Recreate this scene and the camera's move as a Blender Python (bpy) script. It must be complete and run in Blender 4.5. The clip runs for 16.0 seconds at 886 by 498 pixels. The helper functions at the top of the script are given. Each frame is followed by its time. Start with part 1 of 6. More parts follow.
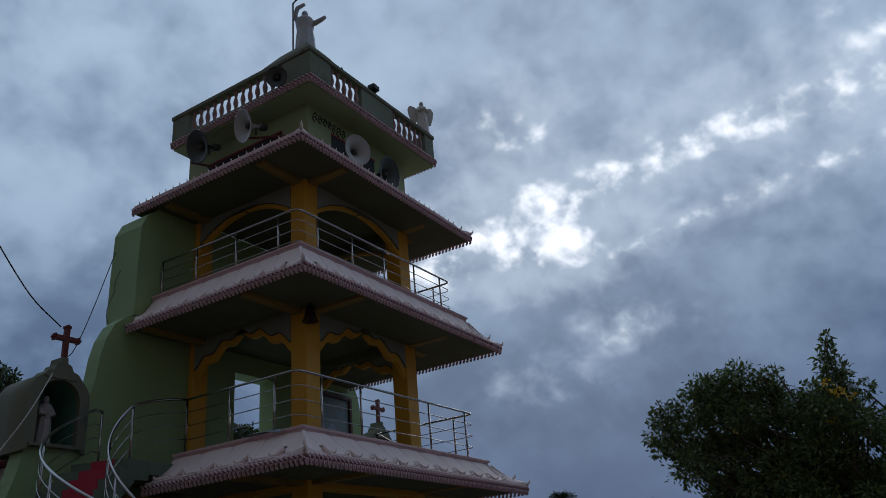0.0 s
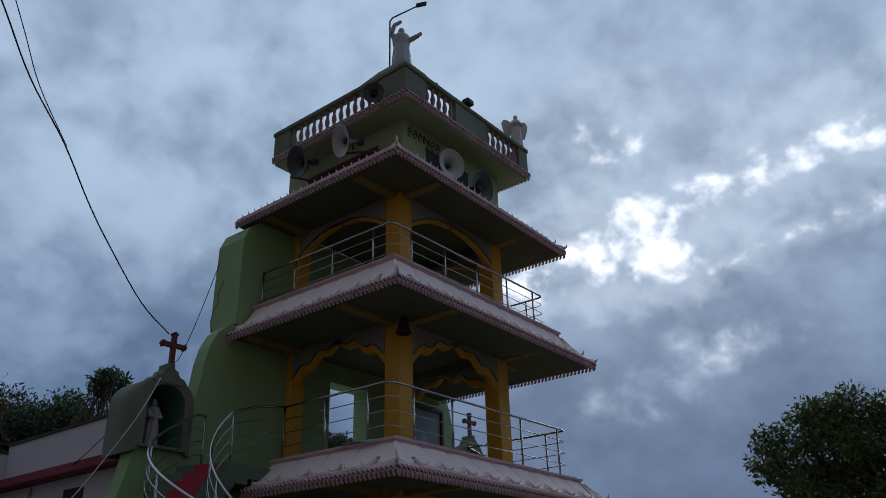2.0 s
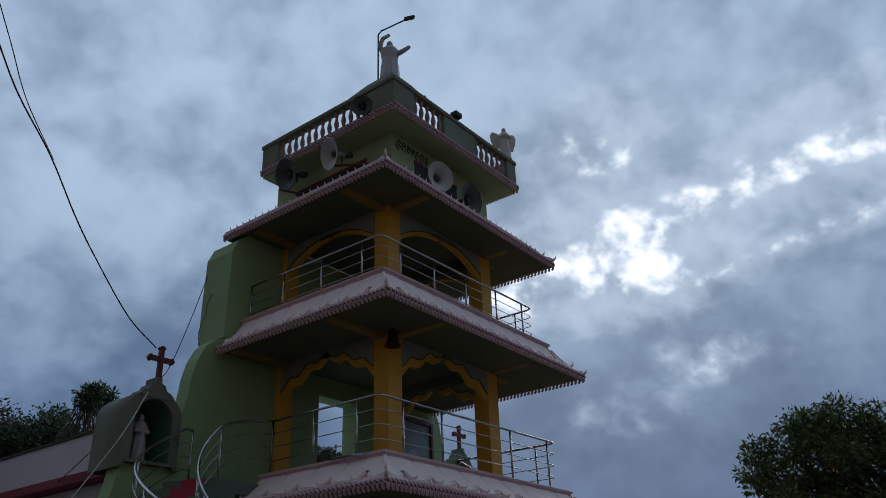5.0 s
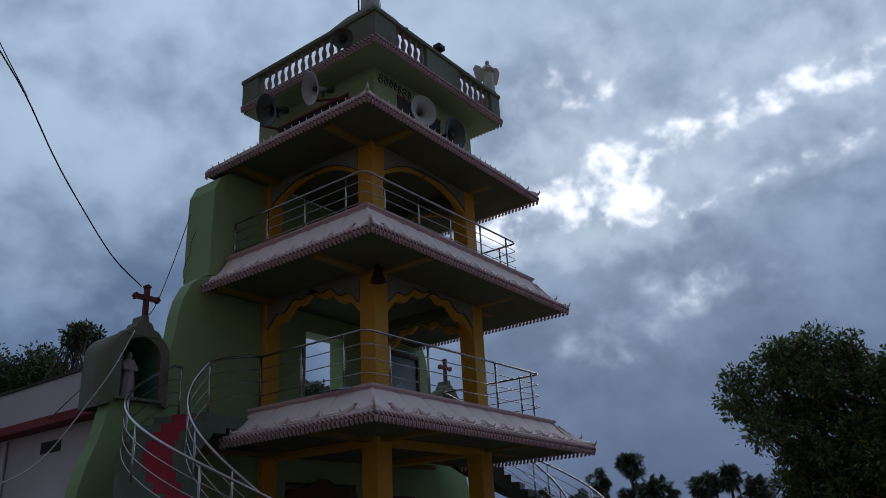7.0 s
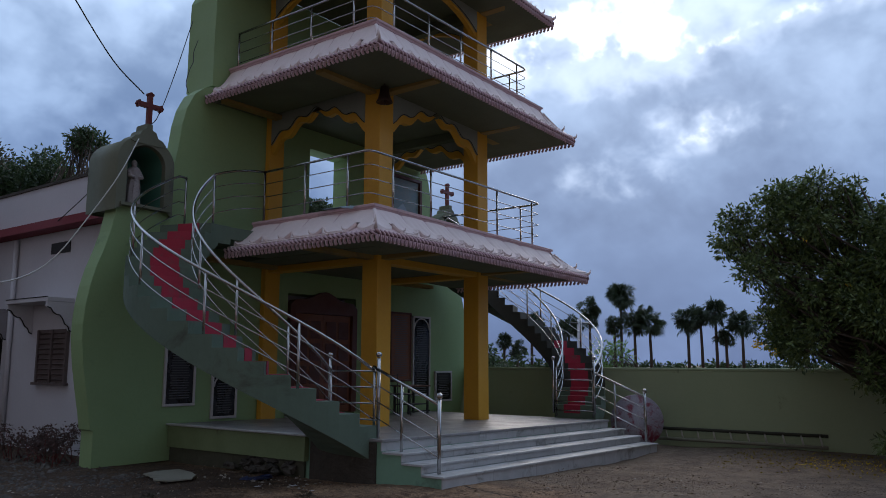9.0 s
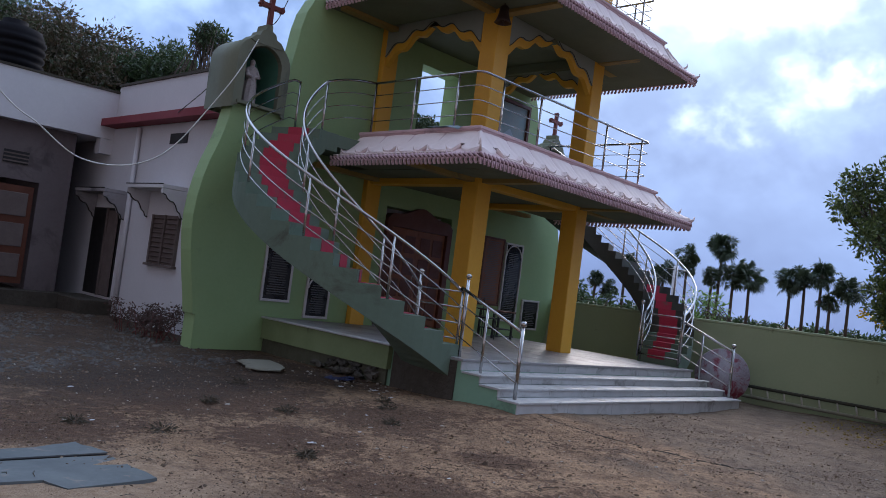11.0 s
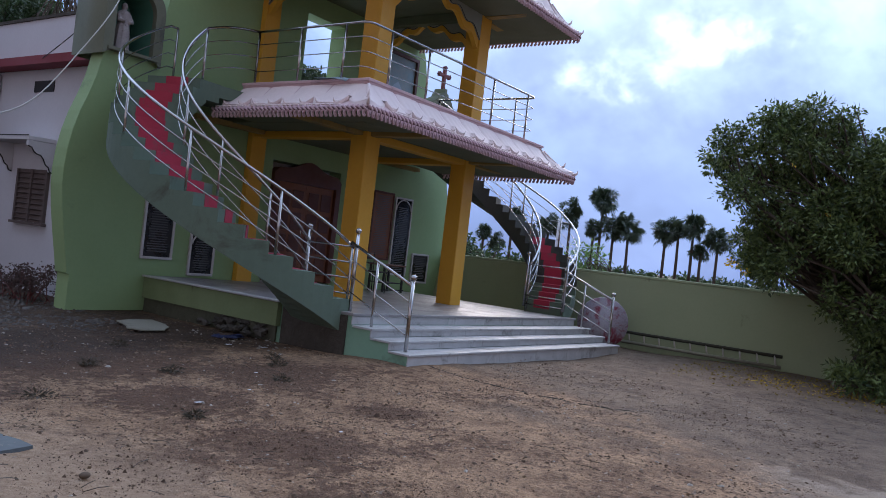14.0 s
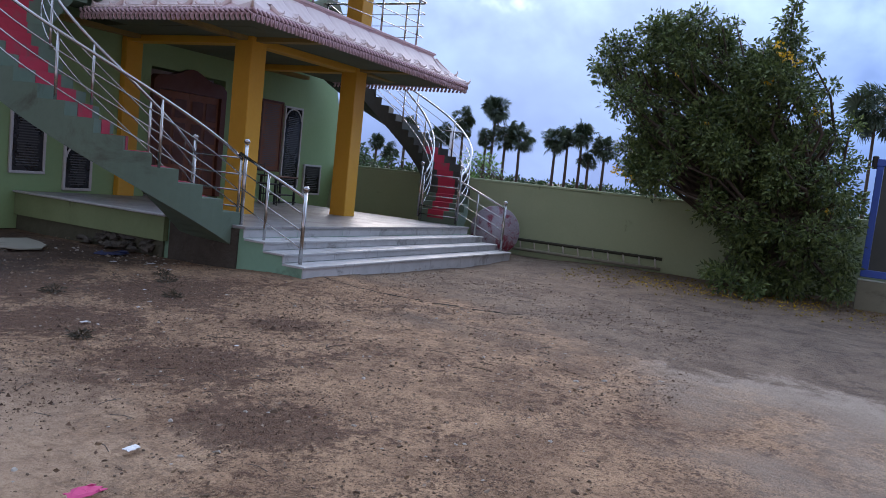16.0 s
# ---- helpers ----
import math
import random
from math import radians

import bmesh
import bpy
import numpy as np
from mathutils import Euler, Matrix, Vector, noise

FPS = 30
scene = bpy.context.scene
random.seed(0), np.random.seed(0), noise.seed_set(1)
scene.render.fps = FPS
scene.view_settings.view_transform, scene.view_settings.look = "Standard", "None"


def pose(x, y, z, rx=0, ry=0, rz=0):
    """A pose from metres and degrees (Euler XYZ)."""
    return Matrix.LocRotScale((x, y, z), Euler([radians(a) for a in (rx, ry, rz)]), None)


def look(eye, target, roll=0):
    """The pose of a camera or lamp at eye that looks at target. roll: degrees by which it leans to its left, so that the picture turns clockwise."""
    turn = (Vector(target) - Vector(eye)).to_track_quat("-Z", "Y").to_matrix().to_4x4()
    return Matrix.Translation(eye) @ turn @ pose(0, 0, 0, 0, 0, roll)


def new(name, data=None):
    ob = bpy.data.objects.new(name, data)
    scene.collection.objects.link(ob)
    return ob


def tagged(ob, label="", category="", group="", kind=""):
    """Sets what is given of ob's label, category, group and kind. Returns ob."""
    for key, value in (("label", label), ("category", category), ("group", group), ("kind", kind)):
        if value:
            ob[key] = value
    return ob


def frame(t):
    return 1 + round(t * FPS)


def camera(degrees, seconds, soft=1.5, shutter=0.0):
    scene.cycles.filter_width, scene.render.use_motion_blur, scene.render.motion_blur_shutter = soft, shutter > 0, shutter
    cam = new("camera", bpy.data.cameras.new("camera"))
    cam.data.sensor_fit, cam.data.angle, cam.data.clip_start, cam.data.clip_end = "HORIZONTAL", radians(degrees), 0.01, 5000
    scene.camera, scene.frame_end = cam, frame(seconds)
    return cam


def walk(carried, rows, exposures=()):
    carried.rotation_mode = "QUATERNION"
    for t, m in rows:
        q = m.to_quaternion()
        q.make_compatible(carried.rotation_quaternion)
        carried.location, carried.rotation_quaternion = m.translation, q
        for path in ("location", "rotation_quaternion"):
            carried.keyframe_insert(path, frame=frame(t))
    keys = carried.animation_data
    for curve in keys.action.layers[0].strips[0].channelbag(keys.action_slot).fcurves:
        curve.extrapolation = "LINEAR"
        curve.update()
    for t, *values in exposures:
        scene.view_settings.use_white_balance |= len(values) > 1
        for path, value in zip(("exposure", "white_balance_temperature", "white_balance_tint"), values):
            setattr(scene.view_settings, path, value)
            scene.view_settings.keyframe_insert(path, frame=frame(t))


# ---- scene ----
cam = camera(58.87, 16.0, soft=0.9)
# seconds, tilt, lean, turn; the camera is held at one place
PATH = (
    (0.0, 113.63, 4.60, -57.02), (0.5, 113.26, 3.23, -53.08), (1.0, 113.55, 2.17, -51.03), (1.5, 115.02, 1.19, -50.95),
    (2.0, 114.93, 1.38, -51.03), (2.5, 115.05, 1.52, -51.06), (3.0, 115.62, 1.71, -51.32), (3.5, 116.04, 1.76, -51.59),
    (5.8, 115.24, 2.28, -51.91), (6.0, 114.17, 2.28, -52.12), (6.5, 113.05, 2.60, -52.41), (7.0, 111.07, 2.92, -52.47),
    (7.5, 108.30, 2.41, -52.45), (8.0, 104.99, 1.80, -53.37), (8.5, 101.45, 0.74, -53.54), (9.0, 98.33, -0.16, -52.98),
    (9.5, 96.37, -2.07, -51.38), (9.7, 95.69, -4.02, -49.91), (11.8, 90.99, -7.76, -46.25), (12.0, 90.41, -7.74, -46.93),
    (12.5, 89.70, -7.36, -48.60), (13.0, 89.87, -7.56, -50.48), (13.5, 89.43, -7.21, -52.79), (14.0, 90.05, -6.53, -54.60),
    (14.5, 90.33, -6.45, -57.86), (15.0, 89.98, -6.56, -59.34), (15.5, 87.92, -5.75, -59.37), (16.0, 84.36, -5.93, -62.38))
EXPOSURES = ((0.0, -0.18, 6500, 10), (1.0, -0.02, 6500, 10), (6.0, -0.06, 6500, 10), (7.0, -0.06, 6500, 11), (8.0, 0.2, 6500, 12), (9.0, 0.74, 6400, 14), (10.0, 1.16, 6350, 16), (12.0, 1.70, 6300, 18), (15.0, 1.70, 6250, 19), (16.0, 1.84, 6250, 19))
walk(cam, [(t, pose(0, 0, 1.6, a, b, c)) for t, a, b, c in PATH], EXPOSURES)

# ---- sky and sun ----
SUN_TURN, SUN_TILT = 67.0, 24.5          # compass turn from +y towards +x, height, in degrees
SUN_WAY = Vector((math.sin(radians(SUN_TURN)) * math.cos(radians(SUN_TILT)), math.cos(radians(SUN_TURN)) * math.cos(radians(SUN_TILT)), math.sin(radians(SUN_TILT))))

CLOUD_DARK, CLOUD_PALE, CLOUD_HIGH = (0.066, 0.122, 0.230), (0.20, 0.305, 0.455), (0.51, 0.655, 0.85)
EAST = (0.100, 0.095, 0.104)             # dull mauve evening sky behind the camera


class Nodes:
    """Short hand for node trees."""

    def __init__(self, tree):
        self.tree = tree
        tree.nodes.clear()

    def add(self, kind, **given):
        node = self.tree.nodes.new(kind)
        for key, value in given.items():
            setattr(node, key, value)
        return node

    def put(self, node, name, value):
        socket = node.inputs[name]
        if isinstance(value, bpy.types.NodeSocket):
            self.tree.links.new(value, socket)
        else:
            socket.default_value = value

    def math(self, op, a, b=None, clamp=False):
        node = self.add("ShaderNodeMath", operation=op, use_clamp=clamp)
        self.put(node, 0, a)
        if b is not None:
            self.put(node, 1, b)
        return node.outputs[0]

    def mix(self, fac, a, b, blend="MIX"):
        node = self.add("ShaderNodeMix", data_type="RGBA", blend_type=blend)
        self.put(node, 0, fac)
        self.put(node, 6, a)
        self.put(node, 7, b)
        return node.outputs[2]

    def noise(self, where, scale, detail=4.0, rough=0.55, warp=0.0):
        node = self.add("ShaderNodeTexNoise")
        self.put(node, "Vector", where)
        for key, value in (("Scale", scale), ("Detail", detail), ("Roughness", rough), ("Distortion", warp)):
            self.put(node, key, value)
        return node.outputs["Fac"]

    def ramp(self, fac, low, high, a=0.0, b=1.0):
        node = self.add("ShaderNodeMapRange", clamp=True, interpolation_type="SMOOTHSTEP")
        for key, value in ((0, fac), (1, low), (2, high), (3, a), (4, b)):
            self.put(node, key, value)
        return node.outputs[0]


def rgb(r, g, b):
    return (r, g, b, 1.0)


def build_world():
    world = bpy.data.worlds.new("dusk_sky")
    world.use_nodes = True
    scene.world = world
    n = Nodes(world.node_tree)
    way = n.add("ShaderNodeTexCoord").outputs["Generated"]
    sky = n.add("ShaderNodeTexSky", sky_type="NISHITA", sun_disc=False, sun_elevation=radians(SUN_TILT), sun_rotation=radians(SUN_TURN))
    split = n.add("ShaderNodeSeparateXYZ")
    n.put(split, 0, way)

    def dot(vector):
        node = n.add("ShaderNodeVectorMath", operation="DOT_PRODUCT")
        n.put(node, 0, way)
        n.put(node, 1, vector)
        return node.outputs["Value"]

    # the cloud deck as a flat sheet overhead: streets of cloud run along y, thinned towards the horizon
    lift = n.math("ADD", n.math("MAXIMUM", split.outputs[2], 0.0), 0.15)
    u, v = n.math("DIVIDE", split.outputs[0], lift), n.math("DIVIDE", split.outputs[1], lift)

    haze = n.math("ADD", n.math("MAXIMUM", split.outputs[2], 0.0), 0.72)
    puff_u, puff_v = n.math("DIVIDE", split.outputs[0], haze), n.math("DIVIDE", split.outputs[1], haze)

    def deck(along_u, along_v, scale, detail, rough, warp, shift=0.0):
        where = n.add("ShaderNodeCombineXYZ")
        n.put(where, 0, n.math("MULTIPLY", puff_u, along_u))
        n.put(where, 1, n.math("MULTIPLY", puff_v, along_v))
        n.put(where, 2, shift)
        return n.noise(where.outputs[0], scale, detail, rough, warp)

    big = deck(1.0, 1.0, 4.6, 4.0, 0.5, 0.2)
    mid = deck(1.0, 1.0, 11.0, 4.0, 0.5, 0.25, 3.0)
    small = deck(1.0, 1.0, 25.0, 3.0, 0.5, 0.2, 7.0)
    near = n.ramp(split.outputs[2], 0.02, 0.30)          # far cloud is blurred
    calm = n.math("SUBTRACT", 1.0, near)
    detail = n.math("ADD", n.math("MULTIPLY", mid, 0.62), n.math("MULTIPLY", small, 0.38))
    detail = n.math("ADD", n.math("MULTIPLY", detail, near), n.math("MULTIPLY", calm, 0.5))
    body = n.math("ADD", n.math("MULTIPLY", big, 0.46), n.math("MULTIPLY", detail, 0.54))
    high = n.ramp(split.outputs[2], 0.05, 0.62)
    grey = n.mix(n.ramp(body, 0.35, 0.66), rgb(*CLOUD_DARK), rgb(*CLOUD_PALE))
    grey = n.mix(n.math("MULTIPLY", high, n.ramp(body, 0.36, 0.64, 0.34, 0.86)), grey, rgb(*CLOUD_HIGH))
    grey = n.mix(n.ramp(split.outputs[2], 0.02, 0.46), n.mix(1.0, grey, rgb(0.455, 0.50, 0.64), "MULTIPLY"), grey)

    # the deck thins round the sun, in a few smaller gaps and along two rifts between the streets
    def gap(cu, cv, ru, rv, weight):
        du = n.math("DIVIDE", n.math("SUBTRACT", u, cu), ru)
        dv = n.math("DIVIDE", n.math("SUBTRACT", v, cv), rv)
        far = n.math("ADD", n.math("MULTIPLY", du, du), n.math("MULTIPLY", dv, dv))
        return n.math("MULTIPLY", n.ramp(far, 1.0, 0.0), weight)

    def rift(line, width, weight, v0, v1, v2, v3):
        near_line = n.ramp(n.math("ABSOLUTE", n.math("SUBTRACT", u, line)), width, 0.0)
        span = n.math("MULTIPLY", n.ramp(v, v0, v1), n.ramp(v, v3, v2))
        return n.math("MULTIPLY", n.math("MULTIPLY", near_line, span), weight)

    cells = deck(1.0, 1.0, 48.0, 3.0, 0.5, 0.2, 11.0)
    bend = n.ramp(v, 0.40, 0.8, 1.405, 1.57)
    thin = gap(1.60, 0.64, 0.15, 0.13, 1.0)
    for spot in ((1.47, 0.73, 0.15, 0.13, 0.95), (1.46, 0.92, 0.20, 0.16, 0.80), (1.42, 0.58, 0.12, 0.12, 0.85), (1.11, 0.53, 0.085, 0.06, 0.66), (1.19, 0.52, 0.05, 0.08, 0.60),
                 (2.12, 0.68, 0.16, 0.22, 0.26), (2.36, 1.09, 0.17, 0.12, 0.22), (1.40, 0.24, 0.09, 0.16, 0.70), (1.30, -0.35, 0.35, 0.5, 0.40)):
        thin = n.math("MAXIMUM", thin, gap(*spot))
    thin = n.math("MAXIMUM", thin, rift(bend, 0.115, 0.74, -0.9, 0.30, 0.7, 1.0))
    thin = n.math("MAXIMUM", thin, rift(n.math("ADD", 1.60, n.math("MULTIPLY", v, 0.22)), 0.075, 0.46, -0.5, 0.1, 0.5, 0.72))
    # paler thinned cloud round the gaps
    pale = gap(1.52, 0.70, 0.46, 0.46, 0.95)
    for spot in ((1.16, 0.52, 0.26, 0.22, 0.70), (2.12, 0.70, 0.26, 0.42, 0.50), (2.33, 1.06, 0.34, 0.30, 0.44), (1.42, 0.15, 0.34, 0.5, 0.72)):
        pale = n.math("MAXIMUM", pale, gap(*spot))
    pale = n.math("MAXIMUM", pale, rift(bend, 0.30, 0.9, -1.4, 0.1, 0.75, 1.3))
    pale = n.math("MAXIMUM", pale, rift(n.math("ADD", 1.60, n.math("MULTIPLY", v, 0.22)), 0.17, 0.75, -0.7, 0.0, 0.55, 0.85))
    rough = n.math("ADD", n.math("MULTIPLY", n.math("SUBTRACT", mid, 0.5), 1.5), n.math("MULTIPLY", n.math("SUBTRACT", small, 0.5), 1.3))
    halo = n.math("MULTIPLY", n.ramp(n.math("ADD", pale, rough), 0.15, 1.15), n.ramp(pale, 0.0, 0.4))
    mottled = n.math("SUBTRACT", n.math("ADD", n.math("MULTIPLY", mid, 0.65), n.math("ADD", n.math("MULTIPLY", small, 0.95), n.math("MULTIPLY", cells, 0.60))), 0.60)
    breaks = n.ramp(n.math("ADD", mottled, n.math("MULTIPLY", thin, 0.40)), 0.62, 1.18)
    breaks = n.math("MULTIPLY", breaks, n.ramp(thin, 0.0, 0.45))
    veil = n.ramp(dot(SUN_WAY), 0.86, 1.0)
    grey = n.mix(n.math("MULTIPLY", veil, 0.22), grey, rgb(0.36, 0.44, 0.56))
    grey = n.mix(n.math("MULTIPLY", halo, 0.62), grey, rgb(0.56, 0.67, 0.82))
    glow = n.mix(breaks, grey, rgb(1.45, 1.50, 1.60))
    lit = n.mix(0.9993, sky.outputs[0], glow)
    # evening: the half of the sky away from the sun is darker
    fade = n.ramp(dot(Vector((SUN_WAY.x, SUN_WAY.y, 0.25)).normalized()), -0.75, 0.45)
    dusk = n.mix(n.ramp(split.outputs[2], 0.05, 0.65), rgb(*[c * 1.95 for c in EAST]), rgb(*[c * 0.55 for c in EAST]))
    lit = n.mix(fade, dusk, lit)
    back = n.add("ShaderNodeBackground")
    n.put(back, "Color", lit)
    n.put(back, "Strength", 1.0)
    n.tree.links.new(back.outputs[0], n.add("ShaderNodeOutputWorld").inputs[0])


build_world()
sun = new("sun", bpy.data.lights.new("sun", "SUN"))
sun.data.energy, sun.data.angle, sun.data.color = 0.7, radians(40), (1.0, 0.90, 0.78)
sun.matrix_world = look(SUN_WAY * 60, (0, 0, 0))


# ---- materials ----
def material(name, colour, other=None, rough=0.7, metal=0.0, coarse=0.8, fine=18.0, bump=0.15, depth=0.01, amount=0.5, stain=None, stain_scale=1.2, stain_from=0.55, vary=0.0, gloss_var=0.15):
    """Base colour broken at two scales, with stains, fine relief and uneven gloss; sizes are in the world."""
    mat = bpy.data.materials.new(name)
    mat.use_nodes = True
    n = Nodes(mat.node_tree)
    where = n.add("ShaderNodeNewGeometry").outputs["Position"]
    first = rgb(*colour)
    second = rgb(*(other or [c * 0.75 for c in colour]))
    a = n.noise(where, coarse, 5.0, 0.6, 0.4)
    b = n.noise(where, fine, 4.0, 0.6)
    blend = n.math("ADD", n.math("MULTIPLY", n.ramp(a, 0.3, 0.7), 0.6), n.math("MULTIPLY", n.ramp(b, 0.3, 0.7), 0.4))
    col = n.mix(n.math("MULTIPLY", blend, amount), first, second)
    if stain:
        c = n.noise(where, stain_scale, 7.0, 0.68, 0.6)
        col = n.mix(n.ramp(c, stain_from, stain_from + 0.16), col, rgb(*stain))
    if vary:
        info = n.add("ShaderNodeObjectInfo").outputs["Random"]
        col = n.mix(1.0, col, n.mix(info, rgb(1 - vary, 1 - vary, 1 - vary), rgb(1 + vary, 1 + vary, 1 + vary)), "MULTIPLY")
    shader = n.add("ShaderNodeBsdfPrincipled")
    n.put(shader, "Base Color", col)
    n.put(shader, "Metallic", metal)
    n.put(shader, "Roughness", n.ramp(a, 0.2, 0.8, max(0.03, rough - gloss_var), min(1.0, rough + gloss_var)))
    if bump:
        relief = n.add("ShaderNodeBump")
        n.put(relief, "Strength", bump)
        n.put(relief, "Distance", depth)
        n.put(relief, "Height", n.math("ADD", b, n.math("MULTIPLY", a, 0.5)))
        n.put(shader, "Normal", relief.outputs[0])
    n.tree.links.new(shader.outputs[0], n.add("ShaderNodeOutputMaterial").inputs[0])
    return mat


GREEN = material("green_paint", (0.275, 0.40, 0.185), (0.225, 0.335, 0.155), 0.7, stain=(0.15, 0.23, 0.12), stain_from=0.62)
PALE_GREEN = material("pale_green_paint", (0.31, 0.38, 0.20), (0.25, 0.32, 0.165), 0.7, stain=(0.2, 0.27, 0.13), stain_from=0.64)
WALL_GREEN = material("boundary_wall_paint", (0.40, 0.47, 0.29), (0.34, 0.405, 0.245), 0.85, stain=(0.18, 0.2, 0.12), stain_from=0.62)
OCHRE = material("ochre_paint", (0.66, 0.35, 0.03), (0.55, 0.28, 0.026), 0.6, stain=(0.36, 0.2, 0.04), stain_from=0.66)
SHELL = material("pale_shell_plaster", (0.80, 0.68, 0.66), (0.70, 0.58, 0.57), 0.75, coarse=2.0, stain=(0.52, 0.43, 0.44), stain_scale=2.5, stain_from=0.64, bump=0.3)
# green darkened so that undersides and ceilings carry shade in their colour
SHADED_SOFFIT = material("green_soffit_shade", (0.115, 0.128, 0.078), (0.09, 0.10, 0.06), 0.8, stain=(0.1, 0.11, 0.08), stain_from=0.6)
DULL_GREEN = material("weathered_green_paint", (0.17, 0.20, 0.14), (0.13, 0.15, 0.11), 0.8, stain=(0.08, 0.085, 0.07), stain_from=0.55)
PINK = material("pink_plaster", (0.66, 0.50, 0.51), (0.56, 0.41, 0.43), 0.75, stain=(0.33, 0.26, 0.27), stain_from=0.6, bump=0.3)
LEDGE = material("dusky_pink_ledge", (0.56, 0.39, 0.40), (0.46, 0.31, 0.33), 0.75, stain=(0.30, 0.21, 0.22), stain_from=0.58)
PINK_DARK = material("pink_trim", (0.30, 0.19, 0.19), (0.23, 0.14, 0.15), 0.7, stain=(0.2, 0.12, 0.13))
FADED_OCHRE = material("faded_ochre_paint", (0.30, 0.20, 0.055), (0.22, 0.15, 0.05), 0.75, stain=(0.14, 0.11, 0.06), stain_from=0.55)
GREY_WALL = material("grey_spandrel_paint", (0.25, 0.27, 0.235), (0.20, 0.22, 0.19), 0.75)
WHITE_WALL = material("white_lime_wash", (0.62, 0.62, 0.66), (0.52, 0.52, 0.56), 0.85, stain=(0.38, 0.37, 0.37), stain_from=0.64)
CONCRETE_GREEN = material("green_washed_concrete", (0.215, 0.215, 0.155), (0.16, 0.158, 0.115), 0.85, fine=9, stain=(0.105, 0.10, 0.072), stain_from=0.58, bump=0.35)
MOSSY = material("mossy_green_paint", (0.20, 0.26, 0.125), (0.145, 0.18, 0.09), 0.85, coarse=1.6, stain=(0.09, 0.105, 0.06), stain_scale=1.3, stain_from=0.62)
# dark weathered stone; on the stair footing the colour also carries painted shade
STONE_AND_SHADE = material("stone_and_shade", (0.065, 0.055, 0.042), (0.03, 0.027, 0.022), 0.95, coarse=5, fine=14, bump=0.9, depth=0.03, stain=(0.12, 0.10, 0.08), stain_scale=5.0, stain_from=0.6)
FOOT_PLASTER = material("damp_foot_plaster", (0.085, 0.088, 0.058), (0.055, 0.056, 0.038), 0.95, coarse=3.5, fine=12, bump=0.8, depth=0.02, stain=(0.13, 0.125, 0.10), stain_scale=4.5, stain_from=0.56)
RUBBLE_STONE = material("rubble_stone", (0.07, 0.062, 0.05), (0.035, 0.031, 0.025), 0.95, coarse=4, bump=0.5, vary=0.25)
STAIR_DARK = material("dark_stair_cement", (0.062, 0.064, 0.052), (0.042, 0.043, 0.036), 0.9, fine=9, stain=(0.03, 0.03, 0.026), stain_from=0.5, bump=0.35)
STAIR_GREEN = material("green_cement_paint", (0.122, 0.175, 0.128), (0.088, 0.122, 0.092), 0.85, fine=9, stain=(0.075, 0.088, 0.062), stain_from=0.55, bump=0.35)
SEA_GREEN = material("sea_green_paint", (0.20, 0.36, 0.25), (0.15, 0.28, 0.20), 0.75, stain=(0.1, 0.15, 0.11), stain_from=0.56)
TEAL = material("teal_paint", (0.07, 0.21, 0.155), (0.055, 0.165, 0.125), 0.6)
NICHE_GREY = material("weathered_grey_green", (0.17, 0.185, 0.13), (0.125, 0.135, 0.10), 0.85, stain=(0.09, 0.1, 0.08), stain_from=0.56)
MARBLE = material("white_marble", (0.45, 0.45, 0.45), (0.35, 0.35, 0.345), 0.5, coarse=2.5, fine=7, amount=0.8, bump=0.03, stain=(0.23, 0.225, 0.21), stain_scale=2.6, stain_from=0.53, vary=0.10)
FLOOR_MARBLE = material("worn_grey_marble", (0.28, 0.27, 0.27), (0.21, 0.20, 0.20), 0.42, coarse=1.6, fine=7, bump=0.03, stain=(0.20, 0.19, 0.185), stain_scale=1.6, stain_from=0.58, vary=0.06)
RED_PAINT = material("red_paint", (0.40, 0.028, 0.06), (0.29, 0.025, 0.045), 0.8, stain=(0.17, 0.07, 0.07), stain_scale=3.0, stain_from=0.55)
MAROON = material("maroon_paint", (0.24, 0.035, 0.05), (0.18, 0.03, 0.04), 0.75)
STEEL = material("stainless_steel", (0.44, 0.43, 0.42), (0.36, 0.35, 0.34), 0.18, 1.0, gloss_var=0.05, bump=0.02)
BLACK_STONE = material("black_granite", (0.012, 0.012, 0.014), (0.02, 0.02, 0.022), 0.22, bump=0.0)
ENGRAVED = material("engraved_grey", (0.10, 0.10, 0.10), None, 0.7, bump=0)
DARK_WOOD = material("dark_wood", (0.11, 0.030, 0.013), (0.065, 0.018, 0.009), 0.5, coarse=3, fine=40)
BROWN_WOOD = material("brown_wood", (0.21, 0.072, 0.030), (0.14, 0.046, 0.02), 0.55, coarse=3, fine=40)
LOUVRE = material("weathered_louvre", (0.135, 0.105, 0.10), (0.095, 0.075, 0.07), 0.8, coarse=4, fine=30)
BLACK = material("black_paint", (0.012, 0.011, 0.012), None, 0.6, bump=0)
STATUE_WHITE = material("painted_plaster", (0.55, 0.53, 0.52), (0.42, 0.40, 0.40), 0.6, stain=(0.3, 0.26, 0.26))
STATUE_ROBE = material("painted_robe", (0.52, 0.51, 0.52), (0.26, 0.34, 0.43), 0.6, coarse=2.2, amount=0.9, stain=(0.13, 0.055, 0.06), stain_scale=2.0, stain_from=0.56)
STATUE_BLUE = material("blue_grey_plaster", (0.34, 0.42, 0.50), (0.25, 0.32, 0.40), 0.6)
CROSS_RED = material("red_brown_paint", (0.16, 0.035, 0.03), (0.10, 0.025, 0.025), 0.6)
HORN_GREY = material("grey_enamel", (0.40, 0.40, 0.39), (0.30, 0.30, 0.30), 0.45)
